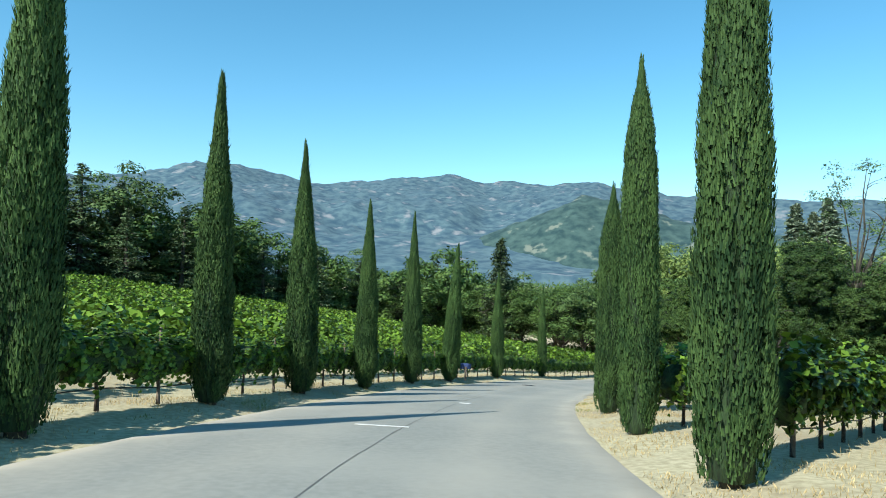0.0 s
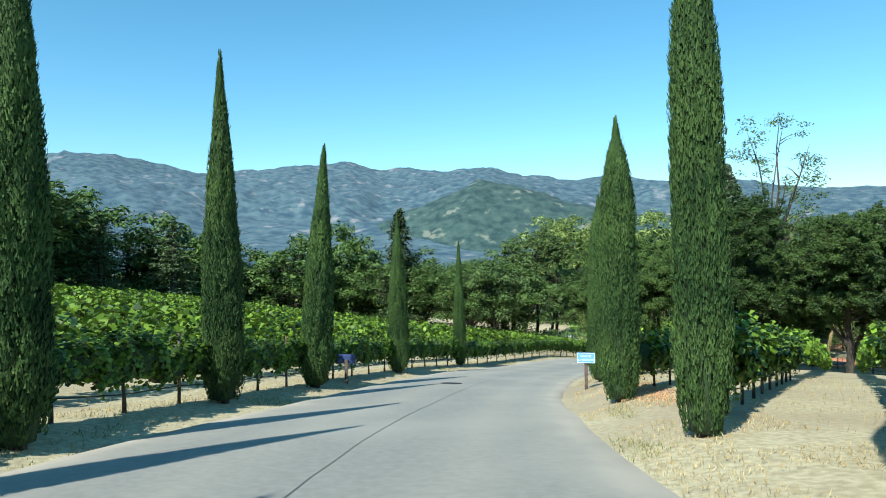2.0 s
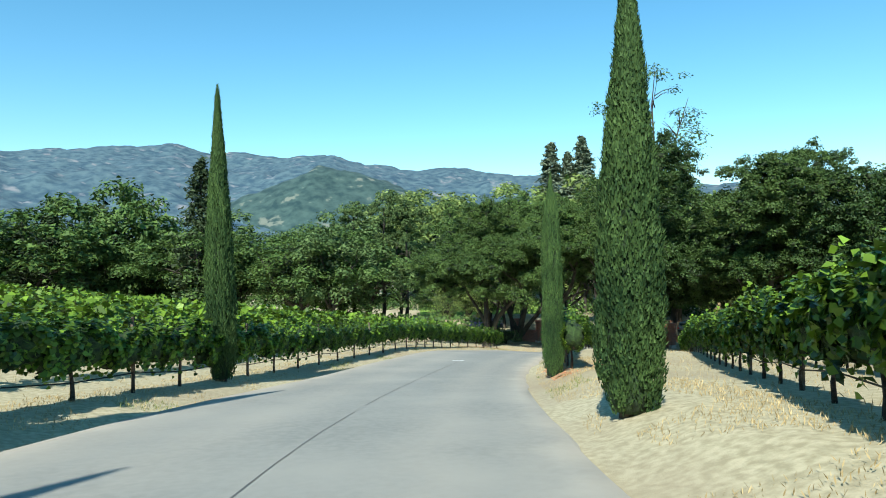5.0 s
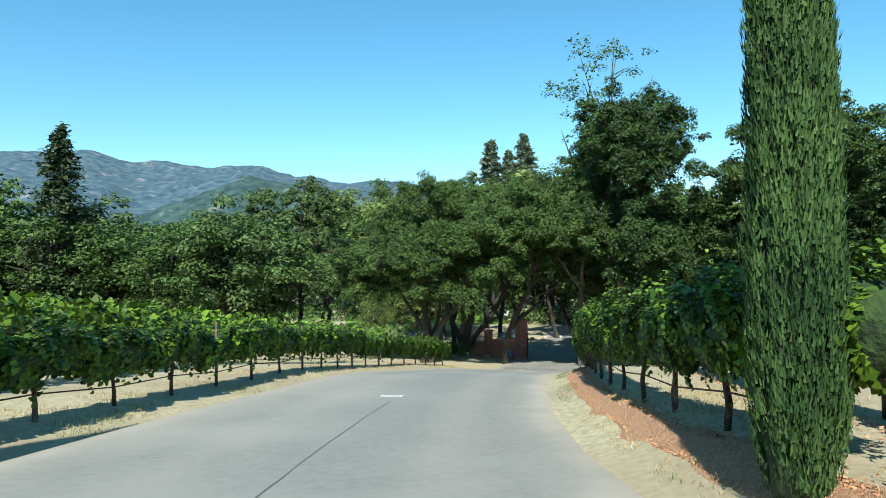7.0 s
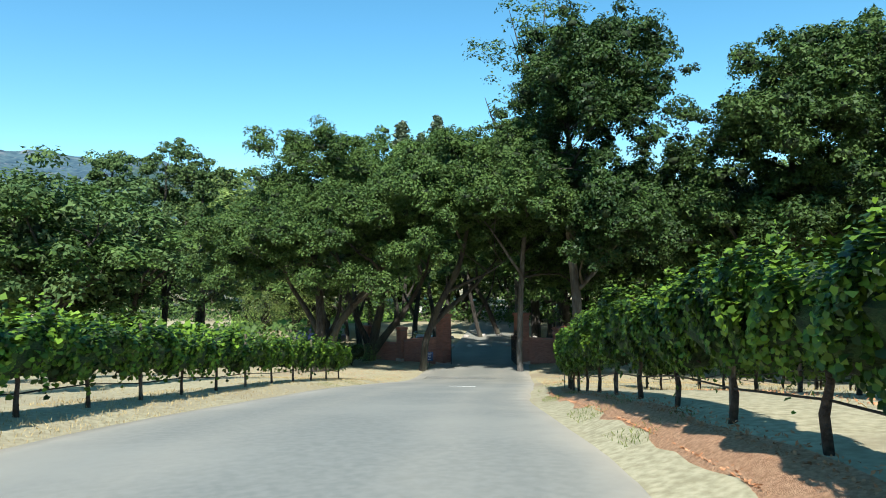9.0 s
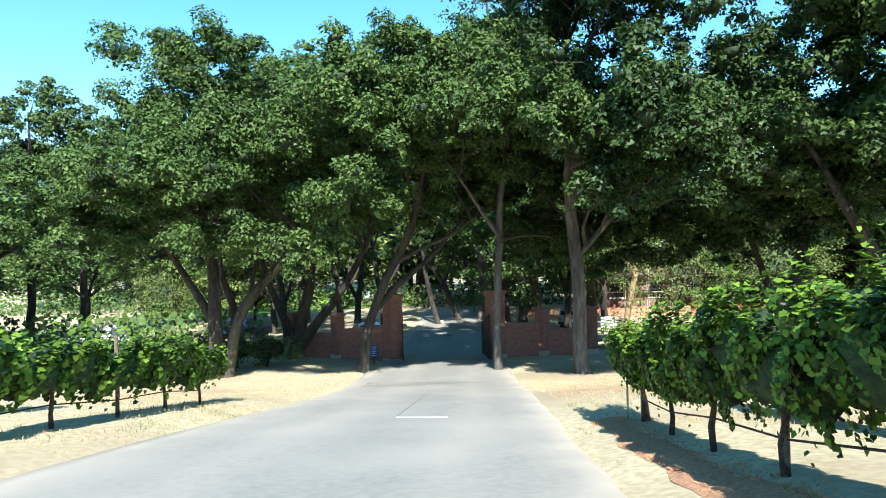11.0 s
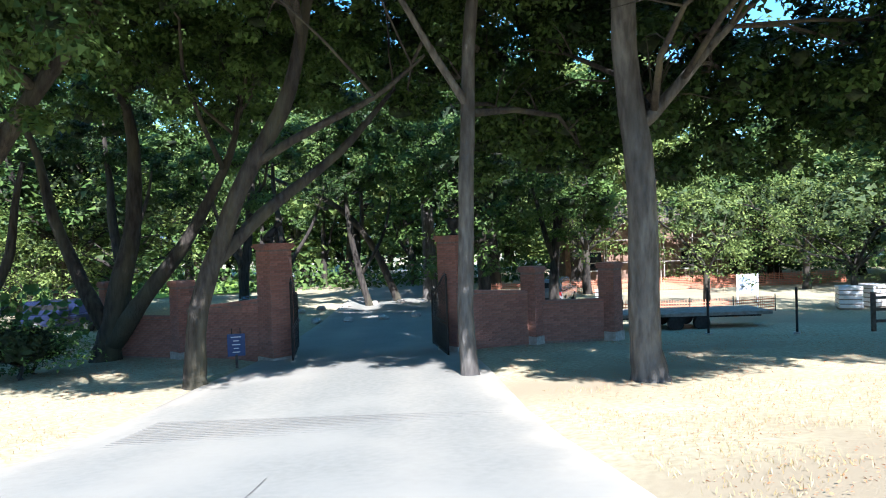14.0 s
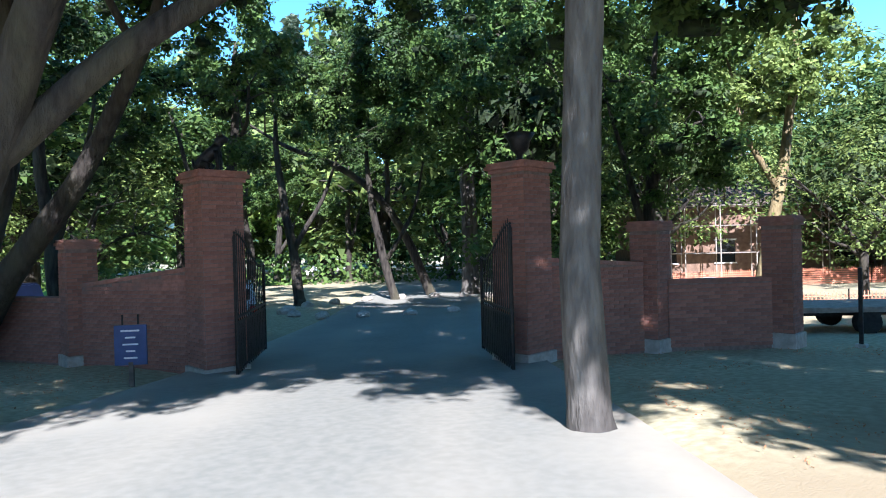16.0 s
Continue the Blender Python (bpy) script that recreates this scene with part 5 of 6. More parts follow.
for i, a in enumerate(az):
    top = math.tan(math.radians(np.interp(-a, -prof_az, prof_el))) * 2480
    for r in rad:
        x, y = -math.sin(a) * r, math.cos(a) * r
        u = min((r - 900) / 1600, 1.0)
        n = noise.fractal(Vector((x / 500, y / 500, 0.3)), 1.0, 2.0, 6)
        spur = noise.ridged_multi_fractal(Vector((x / 420, y / 420, 3.1)), 0.9, 2.1, 5, 1.0, 2.0)
        fine = noise.fractal(Vector((x / 45, y / 45, 8.1)), 0.8, 2.0, 3)
        z = top * (0.75 * u ** 1.3 + 0.25 * u) * (1 + 0.10 * n) + 42 * (spur - 1.1) * math.sin(math.pi * min(u * 1.02, 1)) ** 0.7 + 7 * fine * u + 10 * n * u
        z += 60 * math.exp(-((math.degrees(a) + 12.6) / 6.0) ** 2 - ((r - 1500) / 260) ** 2) * (1 + 0.3 * n)
        if r > 2510:
            z *= 1 - (r - 2500) / 900
        verts.append((x, y, max(z, -30) if u > 0 else -30))
nr = len(rad)
faces = [(i * nr + k, i * nr + k + 1, (i + 1) * nr + k + 1, (i + 1) * nr + k) for i in range(len(az) - 1) for k in range(nr - 1)]
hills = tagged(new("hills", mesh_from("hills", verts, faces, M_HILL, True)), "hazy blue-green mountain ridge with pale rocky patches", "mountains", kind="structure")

# a nearer wooded foothill before the ridge
verts = []
for i, a in enumerate(np.radians(np.linspace(8, -40, 150))):
    deg = math.degrees(a)
    crest = math.tan(math.radians(np.interp(-deg, [-8, 0, 4, 8, 12, 15.4, 20, 25, 32, 40], [1.2, 2.0, 3.6, 5.2, 6.9, 6.5, 4.9, 4.0, 3.0, 1.2]))) * 1250
    for k, r in enumerate(np.linspace(950, 1330, 22)):
        x, y = -math.sin(a) * r, math.cos(a) * r
        u = min((r - 950) / 300, 1.0)
        n = noise.fractal(Vector((x / 160, y / 160, 5.3)), 0.9, 2.0, 5)
        f = noise.fractal(Vector((x / 22, y / 22, 1.3)), 0.8, 2.0, 3)
        verts.append((x, y, -20 + (crest + 20) * smooth01(np.array(u)) * (1 + 0.09 * n) + 4 * f * u - max(0, r - 1250) * 0.9))
faces = [(i * 22 + k, i * 22 + k + 1, (i + 1) * 22 + k + 1, (i + 1) * 22 + k) for i in range(149) for k in range(21)]
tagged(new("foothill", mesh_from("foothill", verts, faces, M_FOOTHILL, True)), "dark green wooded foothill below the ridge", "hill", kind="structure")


# ---- gate ----
PIL_L, PIL_R = Vector((48.25, 95.55, -14.84)), Vector((52.6, 91.8, -14.78))
BRICK = {}


def brick_mesh(length):
    key = round(length, 3)
    if key not in BRICK:
        bm = boxes((-length / 2 + 0.005, length / 2 - 0.005, -0.012, 0.012, -0.0315, 0.0315))
        me = bpy.data.meshes.new("brick")
        bm.to_mesh(me)
        bm.free()
        me.materials.append(M_BRICK)
        BRICK[key] = me
    return BRICK[key]


def lay_bricks(t, a, b, height_at, z0, limit=300):
    """Courses of bricks on the face from a to b (in the thing's own axes); those past the limit are joined."""
    d = Vector(b) - Vector(a)
    L = d.length
    ang = math.degrees(math.atan2(d.y, d.x))
    n = max(1, round(L / 0.225))
    bl = L / n
    made, verts, faces = 0, [], []
    row = 0
    z = z0 + 0.0375
    while True:
        if z + 0.0375 > max(height_at(0), height_at(1)):
            break
        for k in range(n + (row % 2)):
            if row % 2 == 0:
                u, ln = (k + 0.5) * bl, bl
            else:
                u, ln = (k * bl, bl) if 0 < k < n else (bl * 0.25 if k == 0 else L - bl * 0.25, bl / 2)
            if z + 0.0375 > height_at(u / L):
                continue
            p = Vector(a) + d * (u / L)
            m = pose(p.x, p.y, z, 0, 0, ang)
            if made < limit:
                ob = child("brick", brick_mesh(ln), t)
                ob.matrix_basis = m
                made += 1
            else:
                o = len(verts)
                src = brick_mesh(ln)
                verts += [tuple(m @ v.co) for v in src.vertices]
                faces += [tuple(o + i for i in q.vertices) for q in src.polygons]
        row += 1
        z += 0.075
    if verts:
        tagged(child("upper_bricks", mesh_from("upper_bricks", verts, faces, M_BRICK), t), kind="stuff")


def pillar(name, label, p, w, h, cap, turn=0.0):
    t = thing(name, label, "gate pillar", pose(p.x, p.y, p.z, 0, 0, turn))
    e = w / 2
    part("core", boxes((-e, e, -e, e, -0.3, h)), M_MORTAR, t)
    part("plinth", boxes((-e - 0.05, e + 0.05, -e - 0.05, e + 0.05, -0.3, 0.25), bevel=0.02), M_STONE, t, "pale stone plinth")
    part("cap", boxes((-e - 0.045, e + 0.045, -e - 0.045, e + 0.045, h - 0.17, h - 0.10), (-e - cap, e + cap, -e - cap, e + cap, h - 0.098, h - 0.03),
                      (-e - cap + 0.03, e + cap - 0.03, -e - cap + 0.03, e + cap - 0.03, h - 0.028, h + 0.03), bevel=0.01), M_BRICK, t, "corbelled brick cap")
    k = e + 0.002
    lay_bricks(t, (-k, e, 0), (-k, -e, 0), lambda u: h - 0.18, 0.26, 150)
    lay_bricks(t, (-e, -k, 0), (e, -k, 0), lambda u: h - 0.18, 0.26, 150)
    return t


pillar("gate_pillar", "tall red brick gate pillar with a corbelled cap", PIL_L, 0.78, 3.78, 0.1)
pillar("gate_pillar", "tall red brick gate pillar behind a slender oak", PIL_R, 0.78, 3.78, 0.1)
PIL2, PIL3 = Vector((55.2, 90.55, -14.74)), Vector((57.2, 88.7, -14.7))
PIL_L2, PIL_L3 = Vector((46.85, 99.0, -14.8)), Vector((45.6, 101.8, -14.8))
for p in (PIL2, PIL3, PIL_L2, PIL_L3):
    pillar("wall_pillar", "low red brick wall pillar with a corbelled cap", p, 0.58, 2.6, 0.07)


def wall(a, b, ha, hb, label):
    d = b - a
    L = d.length
    t = thing("brick_wall", label, "brick wall", pose(a.x, a.y, a.z, 0, 0, math.degrees(math.atan2(d.y, d.x))))
    x0, x1 = 0.3, L - 0.3
    bm = bmesh.new()
    for v in box(bm, x0, x1, -0.15, 0.15, -0.3, 1.0):
        if v.co.z > 0.5:
            v.co.z = ha + (hb - ha) * v.co.x / L
    part("core", bm, M_MORTAR, t)
    bm = bmesh.new()
    box(bm, x0, x1, -0.19, 0.19, 0.0, 0.08, 0.01)
    for v in bm.verts:
        v.co.z += ha + (hb - ha) * v.co.x / L
    part("coping", bm, M_BRICK, t, "brick coping")
    side = 1 if (Vector((-d.y, d.x, 0)).dot(Vector((40, 78, 0)) - Vector((a.x, a.y, 0))) > 0) else -1
    lay_bricks(t, (x0, side * 0.152, 0), (x1, side * 0.152, 0), lambda u: ha + (hb - ha) * (x0 + (x1 - x0) * u) / L, 0.05, 300)
    return t


wall(PIL_R, PIL2, 1.95, 1.75, "red brick wall in shade beside the gate")
wall(PIL2, PIL3, 1.35, 1.35, "low red brick wall between two pillars")
wall(PIL_L, PIL_L2, 2.05, 1.65, "red brick wall sloping down from the gate")
wall(PIL_L2, PIL_L3, 1.35, 1.35, "low red brick wall between two pillars")


def gate_leaf(p, yaw, length, label):
    """Iron leaf hung on the pillar, its swan-necked top falling away from the hinge."""
    t = thing("gate_leaf", label, "iron gate", pose(p[0], p[1], p[2], 0, 0, yaw))
    def top(u):
        return 2.55 - 0.75 * smooth01(np.array(u * 1.1)) + 0.15 * u * u
    for k in range(17):
        u = k / 16
        thick = 0.03 if k in (0, 16) else 0.012
        h = float(top(u)) + (0.0 if k in (0, 16) else 0.1)
        v, fs = tube([(u * length, 0, 0.08), (u * length, 0, h - 0.08), (u * length, 0, h)], [thick, thick, 0.004], 6)
        child("bar", mesh_from("bar", v, fs, M_IRON), t)
    for h in (0.14, 0.95, 1.05):
        part("rail", boxes((0, length, -0.016, 0.016, h, h + 0.045)), M_IRON, t)
    part("kick_panel", boxes((0.02, length - 0.02, -0.004, 0.004, 0.18, 0.94)), M_IRON, t, "solid lower panel")
    pts = [(u * length, 0, float(top(u))) for u in np.linspace(0, 1, 15)]
    v, fs = tube(pts, [0.022] * 15, 6)
    child("top_rail", mesh_from("top_rail", v, fs, M_IRON), t)


gate_leaf((48.15, 94.55, -14.72), 52, 2.8, "black iron gate leaf standing open against its pillar")
gate_leaf((51.3, 91.0, -14.70), 54.5, 2.4, "black iron gate leaf standing open beside its pillar")
# ornaments on the tall pillars
pieces = [tube([(-0.22, 0, 0.02), (-0.2, 0, 0.16), (-0.08, 0, 0.3), (0.06, 0, 0.42), (0.12, 0, 0.52)], [0.1, 0.13, 0.12, 0.11, 0.07], 10, 0.05, 4),
          tube([(0.08, 0, 0.46), (0.15, 0, 0.58), (0.2, 0, 0.62), (0.3, 0, 0.58)], [0.07, 0.1, 0.09, 0.045], 10, 0.04, 5),
          tube([(-0.26, 0, 0.05), (-0.36, 0.03, 0.12), (-0.38, 0.04, 0.26)], [0.03, 0.025, 0.03], 6)]
for e in (-0.07, 0.07):
    pieces += [tube([(0.1, e, 0.4), (0.13, e, 0.2), (0.13, e, 0.02), (0.2, e, 0.0)], [0.055, 0.042, 0.036, 0.03], 8), tube([(-0.16, e * 1.4, 0.16), (-0.04, e * 1.5, 0.12), (-0.1, e * 1.5, 0.0), (0.02, e * 1.5, 0.0)], [0.09, 0.07, 0.05, 0.035], 8),
               tube([(0.14, e * 0.8, 0.64), (0.13, e, 0.72)], [0.03, 0.008], 5)]
v, fs = join(pieces)
me = mesh_from("statue", v, fs, M_IRON, True)
statue = tagged(new("statue", me), "small dark animal statue on top of a gate pillar", "statue")
statue.matrix_world = pose(PIL_L.x, PIL_L.y, PIL_L.z + 3.81, 0, 0, -45)
urn_prof = [(0.14, 0.0), (0.15, 0.04), (0.06, 0.09), (0.06, 0.16), (0.17, 0.26), (0.2, 0.4), (0.3, 0.56), (0.27, 0.56)]
v, fs = tube([(0, 0, z + i * 0.0001) for i, (r, z) in enumerate(urn_prof)], [r for r, z in urn_prof], 16)
urn = tagged(new("urn", mesh_from("urn", v, fs, M_IRON, True)), "dark flared urn on top of a gate pillar", "urn")
urn.matrix_world = pose(PIL_R.x, PIL_R.y, PIL_R.z + 3.81)


# ---- road marks ----
def ribbon(s0, s1, d, width, lift, wob, seed):
    g = np.random.default_rng(seed)
    verts, w = [], 0.0
    sv = np.arange(s0, s1, 0.5)
    for s in sv:
        w = 0.8 * w + g.normal(0, wob)
        for e in (-width / 2, width / 2):
            x, y, _ = at_sd(s, d + w + e)
            verts.append((x, y, gz(x, y) + lift))
    return verts, [(2 * i, 2 * i + 1, 2 * i + 3, 2 * i + 2) for i in range(len(sv) - 1)]


for s0, s1 in ((-12, 19), (20, 47), (47.5, 63), (86.8, 95.5)):
    v, fs = ribbon(s0, s1, 1.5, 0.014, 0.026, 0.008, int(s0) + 40)
    tagged(new("road_joint", mesh_from("road_joint", v, fs, M_SLOT)), "thin dark joint along the middle of the road", "road joint", kind="structure")


def slab(name, s, d, ls, ld, lift, material, label, category, m_height=0.006):
    x, y, a = at_sd(s, d)
    t = thing(name, label, category, pose(x, y, gz(x, y) + lift, 0, math.degrees(math.atan(0.12)) if s < 96 else 4, math.degrees(a)))
    part("plate", boxes((-ls / 2, ls / 2, -ld / 2, ld / 2, 0, m_height)), material, t)
    return t


for s, d, ls, ld in ((11.4, 1.9, 0.10, 1.0), (18.9, 1.3, 0.22, 0.35), (86.4, 0.95, 0.10, 1.0)):
    slab("road_mark", s, d, ls, ld, 0.024, M_PAINT, "short worn white paint mark across the road", "road marking")
x, y, a = at_sd(63.6, 1.65)
t = thing("road_mark", "small white ladder mark painted on the road", "road marking", pose(x, y, gz(x, y) + 0.024, 0, 6, math.degrees(a)))
for k in range(5):
    part("block", boxes((-0.13, 0.13, -0.24 + k * 0.1, -0.16 + k * 0.1, 0, 0.006)), M_PAINT, t)
x, y, a = at_sd(37.7, 2.5)
t = thing("manhole", "round dark iron manhole cover set in the road", "manhole", pose(x, y, gz(x, y) + 0.02, 0, 7.5, math.degrees(a)))
v, fs = tube([(0, 0, 0), (0, 0, 0.012)], [0.40, 0.39], 28)
child("rim", mesh_from("rim", v, fs, M_CRACK), t)
v, fs = tube([(0, 0, 0.0125), (0, 0, 0.02)], [0.34, 0.335], 28)
child("lid", mesh_from("lid", v, fs, M_IRON), t)
# grooved strip before the gate
x, y, a = at_sd(98.4, 1.25)
t = thing("grooved_strip", "row of thin dark drain slots across the drive", "drain grating", pose(x, y, gz(x, y) + 0.022, 0, 5, math.degrees(a) - 3))
for k in range(14):
    part("slot", boxes((-0.85 + k * 0.13, -0.838 + k * 0.13, -3.0, 2.9, 0.0, 0.005)), M_SLOT, t)


# ---- signs ----
def lettering(words, size, parent, material, at, depth=0.004):
    cu = bpy.data.curves.new("lettering", "FONT")
    cu.body, cu.size, cu.extrude = words, size, depth
    cu.align_x, cu.align_y = "CENTER", "CENTER"
    tmp = bpy.data.objects.new("lettering", cu)
    scene.collection.objects.link(tmp)
    me = bpy.data.meshes.new_from_object(tmp.evaluated_get(bpy.context.evaluated_depsgraph_get()))
    bpy.data.objects.remove(tmp)
    me.materials.clear()
    me.materials.append(material)
    ob = child("lettering", me, parent, words.lower() + " in pale capitals")
    ob.matrix_basis = at
    return ob


x, y = 8.8, 33.4
sign = thing("road_sign", "blue wooden sign with pale lettering on a dark post", "sign", pose(x, y, gz(x, y) - 0.05, 0, 0, -22) @ Matrix.Diagonal((1.14, 1.14, 1.14, 1)))
part("post", boxes((-0.045, 0.045, -0.045, 0.045, -0.3, 0.84), bevel=0.008), M_DARKWOOD, sign)
board = part("board", boxes((-0.24, 0.24, -0.075, -0.047, 0.78, 1.06), bevel=0.004), M_BLUE, sign)
part("border", boxes((-0.231, 0.231, -0.079, -0.0755, 1.043, 1.052), (-0.231, 0.231, -0.079, -0.0755, 0.788, 0.797), (-0.232, -0.223, -0.079, -0.0755, 0.798, 1.042), (0.223, 0.232, -0.079, -0.0755, 0.798, 1.042)), M_LETTER, board, "thin pale border")
lettering("GRAZIE", 0.085, board, M_LETTER, pose(0, -0.078, 0.97, 90))
lettering("CI VEDIAMO", 0.076, board, M_LETTER, pose(0, -0.078, 0.865, 90))
x, y, a = at_sd(35.7, 5.75)
sign = thing("road_sign", "navy sign board seen from its plain back on a dark post", "sign", pose(x, y, gz(x, y), 0, 0, -8))
part("post", boxes((-0.055, 0.055, -0.05, 0.05, -0.3, 0.8), bevel=0.008), M_DARKWOOD, sign)
part("board", boxes((-0.31, 0.31, 0.05, 0.075, 0.66, 0.98), bevel=0.006), M_NAVY, sign)
sign = thing("gate_sign", "navy notice board with illegible pale lines on a post", "sign", pose(46.6, 95.1, gz(46.6, 95.1), 0, 0, -36))
part("post", boxes((-0.035, 0.035, -0.03, 0.03, -0.2, 0.35)), M_DARKWOOD, sign)
board = part("board", boxes((-0.25, 0.25, -0.02, 0.02, 0.3, 0.95), bevel=0.01), M_NAVY, sign)
for k, w in enumerate((0.36, 0.2, 0.3, 0.18, 0.26)):
    part("text_line", boxes((-w * 0.4, w * 0.4, -0.024, -0.0205, 0.845 - k * 0.11, 0.872 - k * 0.11)), M_LETTER, board)
for e in (-0.12, 0.12):
    part("finial", boxes((e - 0.012, e + 0.012, -0.01, 0.01, 0.955, 1.12)), M_IRON, board)


# ---- verges: chips, straw and weeds ----
def scatter(name, label, category, spots, size, material, seed, flat=True, tall=0.2):
    g = np.random.default_rng(seed)
    p = np.array(spots)
    c = np.c_[p, sheet_z(p) + (0.02 if flat else 0.0)]
    if flat:
        v, f = leaves(c, np.tile((0, 0, 1.0), (len(c), 1)), size, 0.5, 0.2, g)
    else:
        v, f = blades(c, np.c_[g.normal(0, 0.45, (len(c), 2)), np.ones(len(c))], tall, 0.010, g)
    return tagged(new(name, mesh_from(name, v, f, material)), label, category, kind="stuff")


def verge_spots(n, s0, s1, d0, d1, seed, patchy=0.0):
    g = np.random.default_rng(seed)
    out = []
    while len(out) < n:
        s, d = g.uniform(s0, s1), g.uniform(d0, d1)
        x, y, _ = at_sd(s, d)
        if patchy and noise.noise(Vector((x * 0.5, y * 0.5, seed))) < patchy:
            continue
        out.append((x, y))
    return out


g3 = np.random.default_rng(5)
chips = []
for i in range(9000):
    s, d = g3.uniform(53, 86), -2.55 + g3.normal(0, 0.2)
    chips.append(at_sd(s, min(d, -2.3))[:2])
for i in range(3200):
    s, d = g3.normal(31.5, 2.0), g3.normal(-3.6, 0.45)
    chips.append(at_sd(s, min(d, -2.4))[:2])
for i in range(1500):
    u, e = g3.uniform(-11, 12), g3.normal(0, 0.3)
    chips.append(tuple(ROW_O + ROW_DIR * u + ROW_N * (2.3 + e)))
M_MULCH = surface("bark_mulch_bed", (0.46, 0.24, 0.12), (0.68, 0.40, 0.23), 22, 0.95, 1.0)
v, fs = [], []
for i, s in enumerate(np.arange(53.5, 86, 0.4)):
    for k, d in enumerate((-2.22 + 0.05 * math.sin(2.3 * s) + 0.04 * math.sin(5.1 * s), -2.5, -2.8 - 0.06 * math.sin(1.7 * s))):
        x, y, _ = at_sd(s, d)
        v.append((x, y, float(sheet_z([(x, y)])[0]) + (0.05 if k == 1 else 0.0)))
    if i:
        fs += [(3 * i - 3 + k, 3 * i + k, 3 * i + k + 1, 3 * i - 2 + k) for k in (0, 1)]
tagged(new("mulch_bed", mesh_from("mulch_bed", v, fs, M_MULCH, True)), "low bed of reddish bark mulch beside the road", "mulch", kind="structure")
scatter("bark_mulch", "reddish bark chips along the foot of the vines", "mulch", chips, 0.045, M_CHIP, 61)
scatter("verge_straw", "short dry yellow grass along the road", "dry grass", verge_spots(26000, 2, 92, 4.95, 7.4, 62, -0.12) + verge_spots(22000, 2, 62, -4.6, -1.95, 63, -0.12), 0, M_STRAW, 64, False, 0.06)
scatter("row_straw", "dry grass between the vine rows", "dry grass", verge_spots(9000, 2, 88, 7.6, 16, 65, -0.1) + verge_spots(9000, 4, 84, -12, -4.5, 66, 0.0), 0, M_STRAW, 67, False, 0.1)
scatter("verge_weeds", "low green weeds at the road edge", "weeds", verge_spots(3500, 2, 90, 4.9, 5.8, 68, 0.2) + verge_spots(2500, 2, 90, -2.8, -1.9, 69, 0.2), 0, M_WEED, 70, False, 0.07)
scatter("gate_straw", "short dry grass on the sandy ground before the gate", "dry grass", verge_spots(15000, 84, 101, -13, -2.2, 75, -0.15) + verge_spots(6000, 88, 101, 5.2, 12, 76, -0.1), 0, M_STRAW, 77, False, 0.06)
scatter("leaf_litter", "dry leaves and straw scattered under the oaks", "leaf litter", verge_spots(9000, 92, 112, -14, -2.4, 71, -0.1) + verge_spots(7000, 92, 112, 5.3, 16, 72, -0.1), 0.035, M_CHIP, 73)


# ---- yard and park beyond the gate ----
M_ORANGE = surface("orange_mesh", (0.62, 0.20, 0.11), (0.72, 0.30, 0.18), 20, 0.7, 0.2)
M_PRINT = surface("pale_blue_print", (0.42, 0.50, 0.62), (0.60, 0.66, 0.74), 7, 0.6, 0)
M_WHITE = surface("white_paint", (0.72, 0.72, 0.70), (0.82, 0.82, 0.80), 3, 0.4, 0.05)
M_SILVER = surface("silver_car_paint", (0.42, 0.43, 0.44), (0.48, 0.49, 0.5), 3, 0.25, 0, metal=0.6)
M_GLASS = surface("dark_car_glass", (0.012, 0.014, 0.016), (0.02, 0.022, 0.024), 3, 0.08, 0)
M_RUBBER = surface("tyre_rubber", (0.015, 0.015, 0.015), (0.03, 0.03, 0.03), 10, 0.9, 0.2)
M_BLUE_CAR = surface("dark_blue_car_paint", (0.008, 0.014, 0.04), (0.012, 0.02, 0.055), 3, 0.3, 0)
M_RED = surface("red_lamp", (0.45, 0.02, 0.02), (0.55, 0.04, 0.03), 5, 0.3, 0)
M_PLANK = surface("grey_planks", (0.22, 0.19, 0.16), (0.34, 0.30, 0.26), 6, 0.9, 0.4)
M_CLAD = surface("brown_cladding", (0.16, 0.10, 0.07), (0.26, 0.17, 0.12), 3, 0.9, 0.4)


def place(x, y, yaw=0.0):
    return pose(x, y, gz(x, y), 0, 0, yaw)


